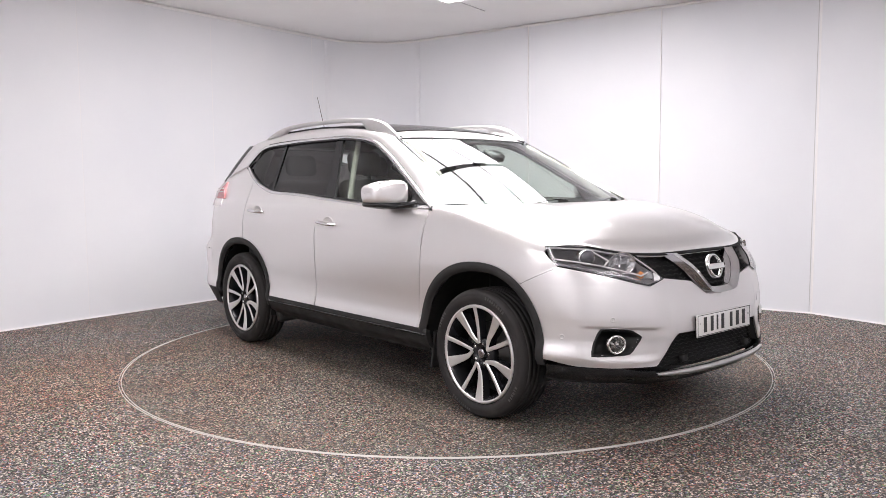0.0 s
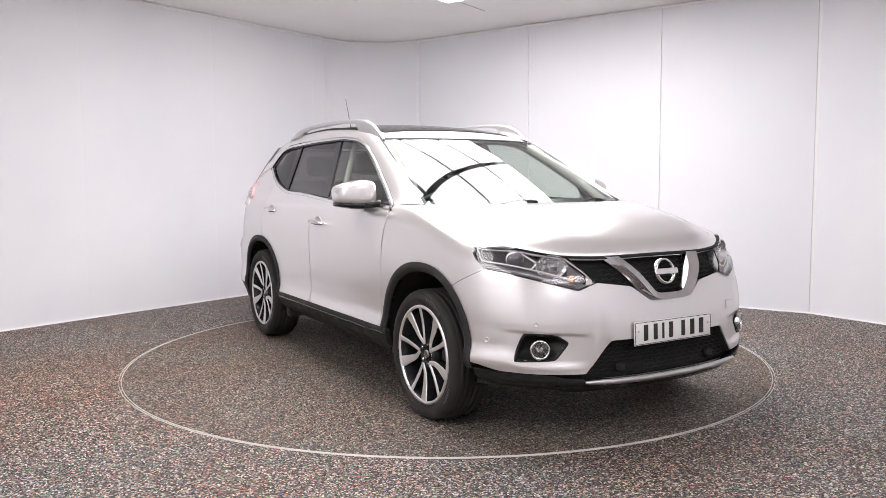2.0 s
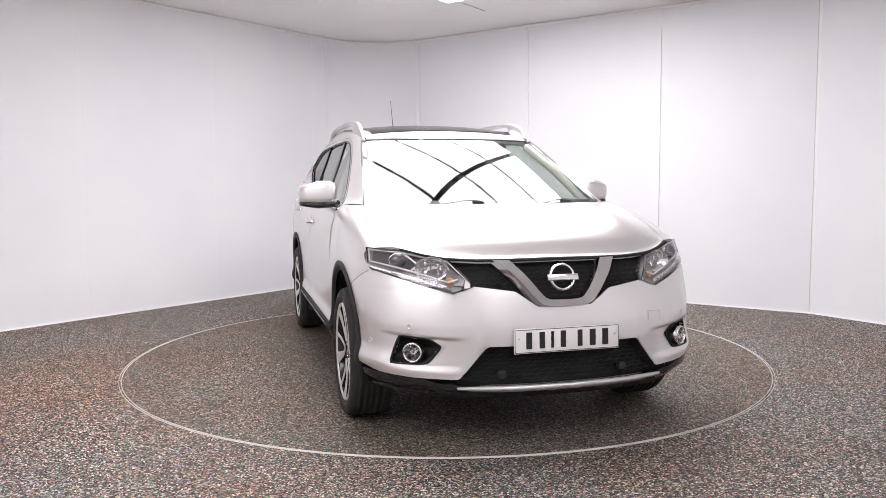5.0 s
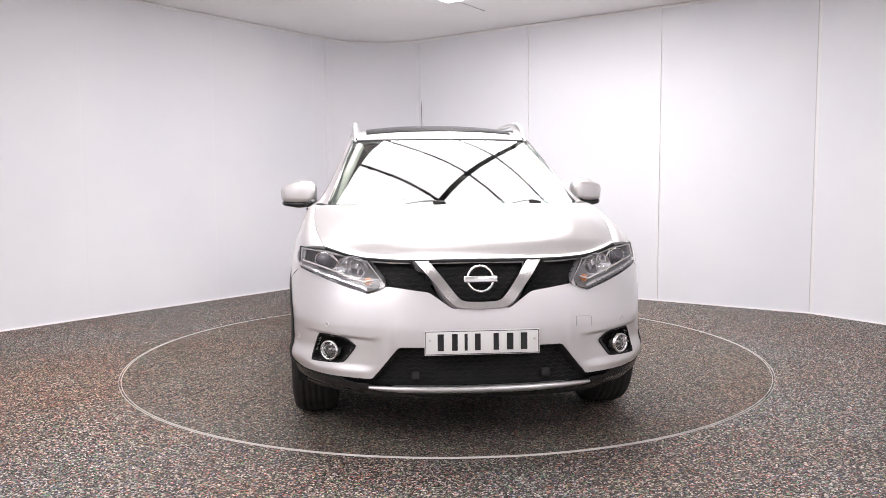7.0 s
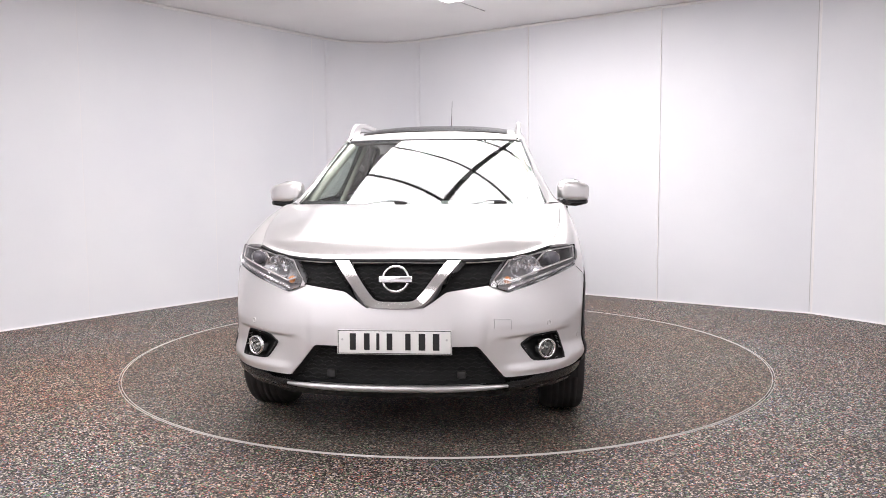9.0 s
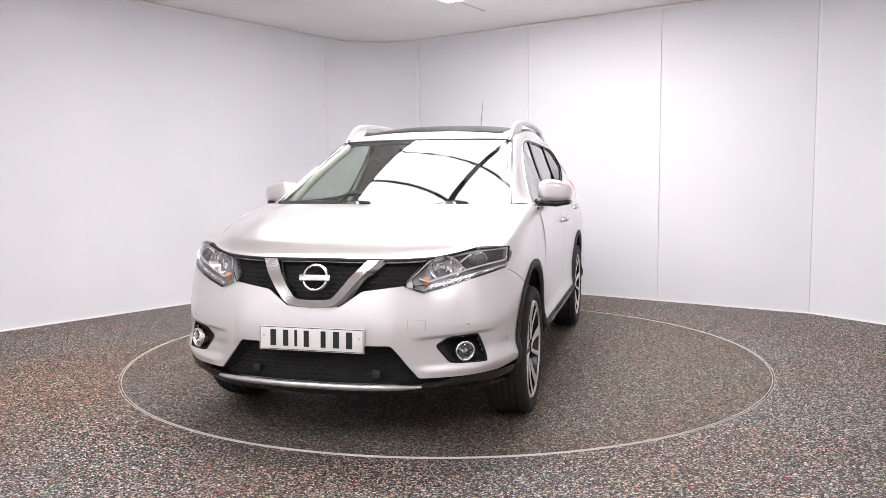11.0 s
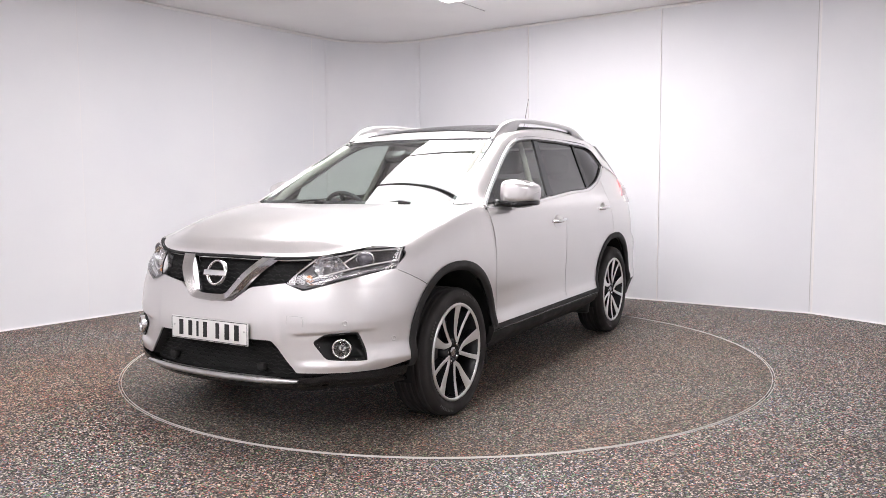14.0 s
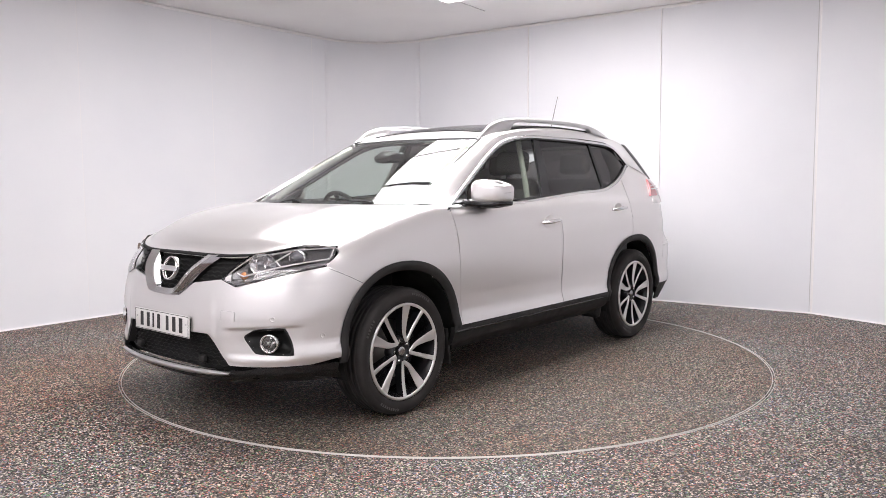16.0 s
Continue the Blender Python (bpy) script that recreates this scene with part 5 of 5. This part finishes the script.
    tube(bm, lambda t: Vector((-1.49 - 0.142 * t, 0, 1.642 + 0.368 * t)), 6, lambda t: 0.0032 - 0.0014 * t, 8)
    aerial = part("aerial", bm, MATT_BLACK, car, "thin black roof aerial")
    bm = bmesh.new()
    add_box(bm, (-1.48, 0, 1.648), (0.09, 0.04, 0.03), pose(0, 0, 0, 0, 8, 0), 0.01, 3)
    part("aerial_foot", bm, GLOSS_BLACK, aerial)


def build_rear(car):
    def rear_point(q, z, out=0.0):
        w, n = TAIL_HALF(z), TAIL_CURVE(z)
        last = math.acos(min(0.95, (0.40 / (TAIL_ROOT - TAIL(z)))) ** (n / 2))
        a = abs(q) * last
        y = w * math.sin(a) ** (2 / n)
        x = TAIL_ROOT + (TAIL(z) - TAIL_ROOT) * math.cos(a) ** (2 / n)
        return Vector((x - out, y * (1 if q > 0 else -1), z))

    gate = panel("tailgate", lambda u, v: rear_point((2 * u - 1), 0.72 + 0.53 * v), 50, 14, PAINT, car, 1, 0.02, label="silver tailgate")
    panel("rear_window", lambda u, v: rear_point((2 * u - 1) * 0.99, 1.255 + 0.30 * v, 0.0), 40, 10, PRIVACY, gate, 1, 0.01, label="dark rear window")
    panel("rear_bumper", lambda u, v: Vector(((p := rear_point((2 * u - 1), 0.40 + 0.315 * v, 0.0)).x, p.y, p.z)), 60, 12, PAINT, car, 1, 0.02, label="silver rear bumper")
    panel("rear_cladding", lambda u, v: rear_point((2 * u - 1), 0.26 + 0.138 * v, 0.004), 50, 6, CLADDING, car, 1, 0.02, label="black rear bumper cladding")
    for s in SIDES:
        def corner(u, v, z0=0.40, tall=0.20):
            z = z0 + tall * v
            x0 = ARCH_R[0] - (ARCH_R[4] - 0.006) * (1 - (max(0.0, z - ARCH_R[1]) / (ARCH_R[2] - 0.006)) ** ARCH_N) ** (1 / ARCH_N)
            x = x0 + (-1.90 - x0) * u
            return side(x, z)
        panel("bumper_corner", corner, 8, 10, PAINT, car, s, 0.01)
        panel("corner_cladding", lambda u, v: corner(u, v, 0.262, 0.136) + Vector((0, 0.004, 0)), 8, 6, CLADDING, car, s, 0.01)
    bm = bmesh.new()
    add_box(bm, (-2.335, 0, 0.85), (0.01, 0.52, 0.11), None, 0.003)
    part("rear_plate", bm, PLATE, gate)


def build_inside(car):
    bm = bmesh.new()
    add_box(bm, (0.05, 0, 0.33), (3.2, 1.36, 0.10), None, 0.03)
    add_box(bm, (0.0, 0, 0.36), (1.65, 1.66, 0.12), None, 0.03)
    add_box(bm, (1.75, 0, 0.33), (0.75, 1.25, 0.08), None, 0.03)
    add_box(bm, (-1.95, 0, 0.36), (0.5, 1.3, 0.12), None, 0.03)
    part("underbody", bm, MATT_BLACK, car, "dark underbody")
    bm = bmesh.new()
    add_box(bm, (1.55, 0, 0.66), (0.9, 1.2, 0.46), None, 0.05)
    part("engine_bay", bm, MATT_BLACK, car)

    def dash(u, v):
        k = 2 * u - 1
        y = 0.74 * k
        x = 1.10 - 0.42 * v + 0.17 * (1 - k * k) * (1 - v)
        z = 1.095 - 0.03 * v + 0.035 * math.sin(math.pi * v) * (1 + 0.4 * math.exp(-((k + 0.5) / 0.22) ** 2)) - 0.35 * step(0.80, 1.0, v)
        return Vector((x, y, z))
    panel("dashboard", dash, 40, 16, DASH, car, 1, 0.01, label="dark grained dashboard")
    bm = bmesh.new()
    m = Matrix.Translation((0.60, -0.37, 1.025)) @ pose(0, 0, 0, 0, -62, 0)
    tube(bm, lambda t: m @ Vector((0.185 * math.cos(2 * math.pi * t), 0.185 * math.sin(2 * math.pi * t), 0)), 40, 0.016, 8, True)
    wheel = part("steering_wheel", bm, DASH, car, "black steering wheel")
    bm = bmesh.new()
    for a in (0.0, 1.57 * 1, 3.14159, -1.57):
        p, q = m @ Vector((0.05 * math.cos(a), 0.05 * math.sin(a), -0.02)), m @ Vector((0.18 * math.cos(a), 0.18 * math.sin(a), 0))
        tube(bm, lambda t: p.lerp(q, t), 3, 0.016, 6)
    rings = lathe(bm, [(0.07, -0.04), (0.07, 0.0), (0.05, 0.012)], 20, m)
    bm.faces.new(rings[-1])
    part("wheel_boss", bm, DASH, wheel)
    for name, x, y, wide in (("front_seat", 0.05, 0.37, 0.52), ("front_seat", 0.05, -0.37, 0.52), ("rear_seat", -0.85, 0.37, 0.66), ("rear_seat", -0.85, -0.37, 0.66)):
        bm = bmesh.new()
        add_box(bm, (x, y, 0.66), (0.52, wide, 0.16), pose(0, 0, 0, 0, -6, 0), 0.05, 3)
        seat = part(name, bm, SEAT_CLOTH, car, "dark upholstered seat")
        bm = bmesh.new()
        add_box(bm, (x - 0.33, y, 0.98), (0.14, wide * 0.96, 0.62), pose(0, 0, 0, 0, -16, 0), 0.055, 3)
        part("backrest", bm, SEAT_CLOTH, seat)
        bm = bmesh.new()
        add_box(bm, (x - 0.46, y, 1.40), (0.10, 0.27, 0.17), pose(0, 0, 0, 0, -10, 0), 0.045, 3)
        part("headrest", bm, SEAT_CLOTH, seat)
    bm = bmesh.new()
    add_box(bm, (0.50, 0.0, 1.425), (0.05, 0.24, 0.07), pose(0, 0, 0, 0, 15, 0), 0.02, 3)
    glass = part("rear_view_mirror", bm, GLOSS_BLACK, car, "black rear-view mirror")
    bm = bmesh.new()
    add_box(bm, (0.565, 0.0, 1.432), (0.10, 0.13, 0.05), pose(0, 0, 0, 0, 28, 0), 0.015, 2)
    part("sensor_pod", bm, GLOSS_BLACK, glass)
    for s in SIDES:
        bm = bmesh.new()
        tube(bm, polyline([(1.02, 0.715 * s, 1.10), (0.70, 0.63 * s, 1.315), (0.35, 0.555 * s, 1.50)]), 12, 0.028, 8)
        part("pillar_trim", bm, TRIM_BEIGE, car, "pale windscreen pillar trim")
        bm = bmesh.new()
        tube(bm, polyline([(-0.02, 0.79 * s, 0.95), (-0.13, 0.675 * s, 1.25), (-0.22, 0.55 * s, 1.55)]), 12, 0.020, 8)
        part("pillar_trim", bm, TRIM_BEIGE, car, "pale middle pillar trim")
        bm = bmesh.new()
        tube(bm, polyline([(-1.45, 0.68 * s, 1.15), (-1.56, 0.61 * s, 1.35), (-1.58, 0.51 * s, 1.53)]), 8, 0.05, 8)
        part("pillar_trim", bm, TRIM_BEIGE, car, "pale rear pillar trim")

        def lining(u, v):
            z = 0.55 + (BELT(-0.2) - 0.03 - 0.55) * v
            x = 0.85 - 2.2 * u
            return Vector((x, side_y(x, z) - 0.07, z))
        panel("door_lining", lining, 10, 8, DASH, car, s, 0)
    bm = bmesh.new()
    add_box(bm, (-1.55, 0, 0.85), (0.5, 1.3, 0.5), None, 0.05)
    part("luggage_cover", bm, SEAT_CLOTH, car)


def build_car():
    car = new("car")
    tagged(car, "silver mid-size suv with black cladding standing on a turntable", "car")
    build_front(car)
    build_top(car)
    for s in SIDES:
        build_side(car, s)
        for x in (1.3525, -1.3525):
            build_wheel(car, x, s, 0.347 if x > 0 else 0.357)
    build_rear(car)
    build_inside(car)
    return car


car = build_car()


# ---- what moves ----
def motions():
    table_rows, car_rows = [], []
    for k in range(17):
        turn = TURN_START + TURN_RATE * k
        table_rows.append((k, pose(0, 0, 0, 0, 0, turn)))
        c, s = math.cos(radians(turn)), math.sin(radians(turn))
        car_rows.append((k, pose(0.0596 * s, -0.0596 * c, 0.001, 0, 0, turn)))
    walk(table, table_rows)
    walk(car, car_rows)


motions()
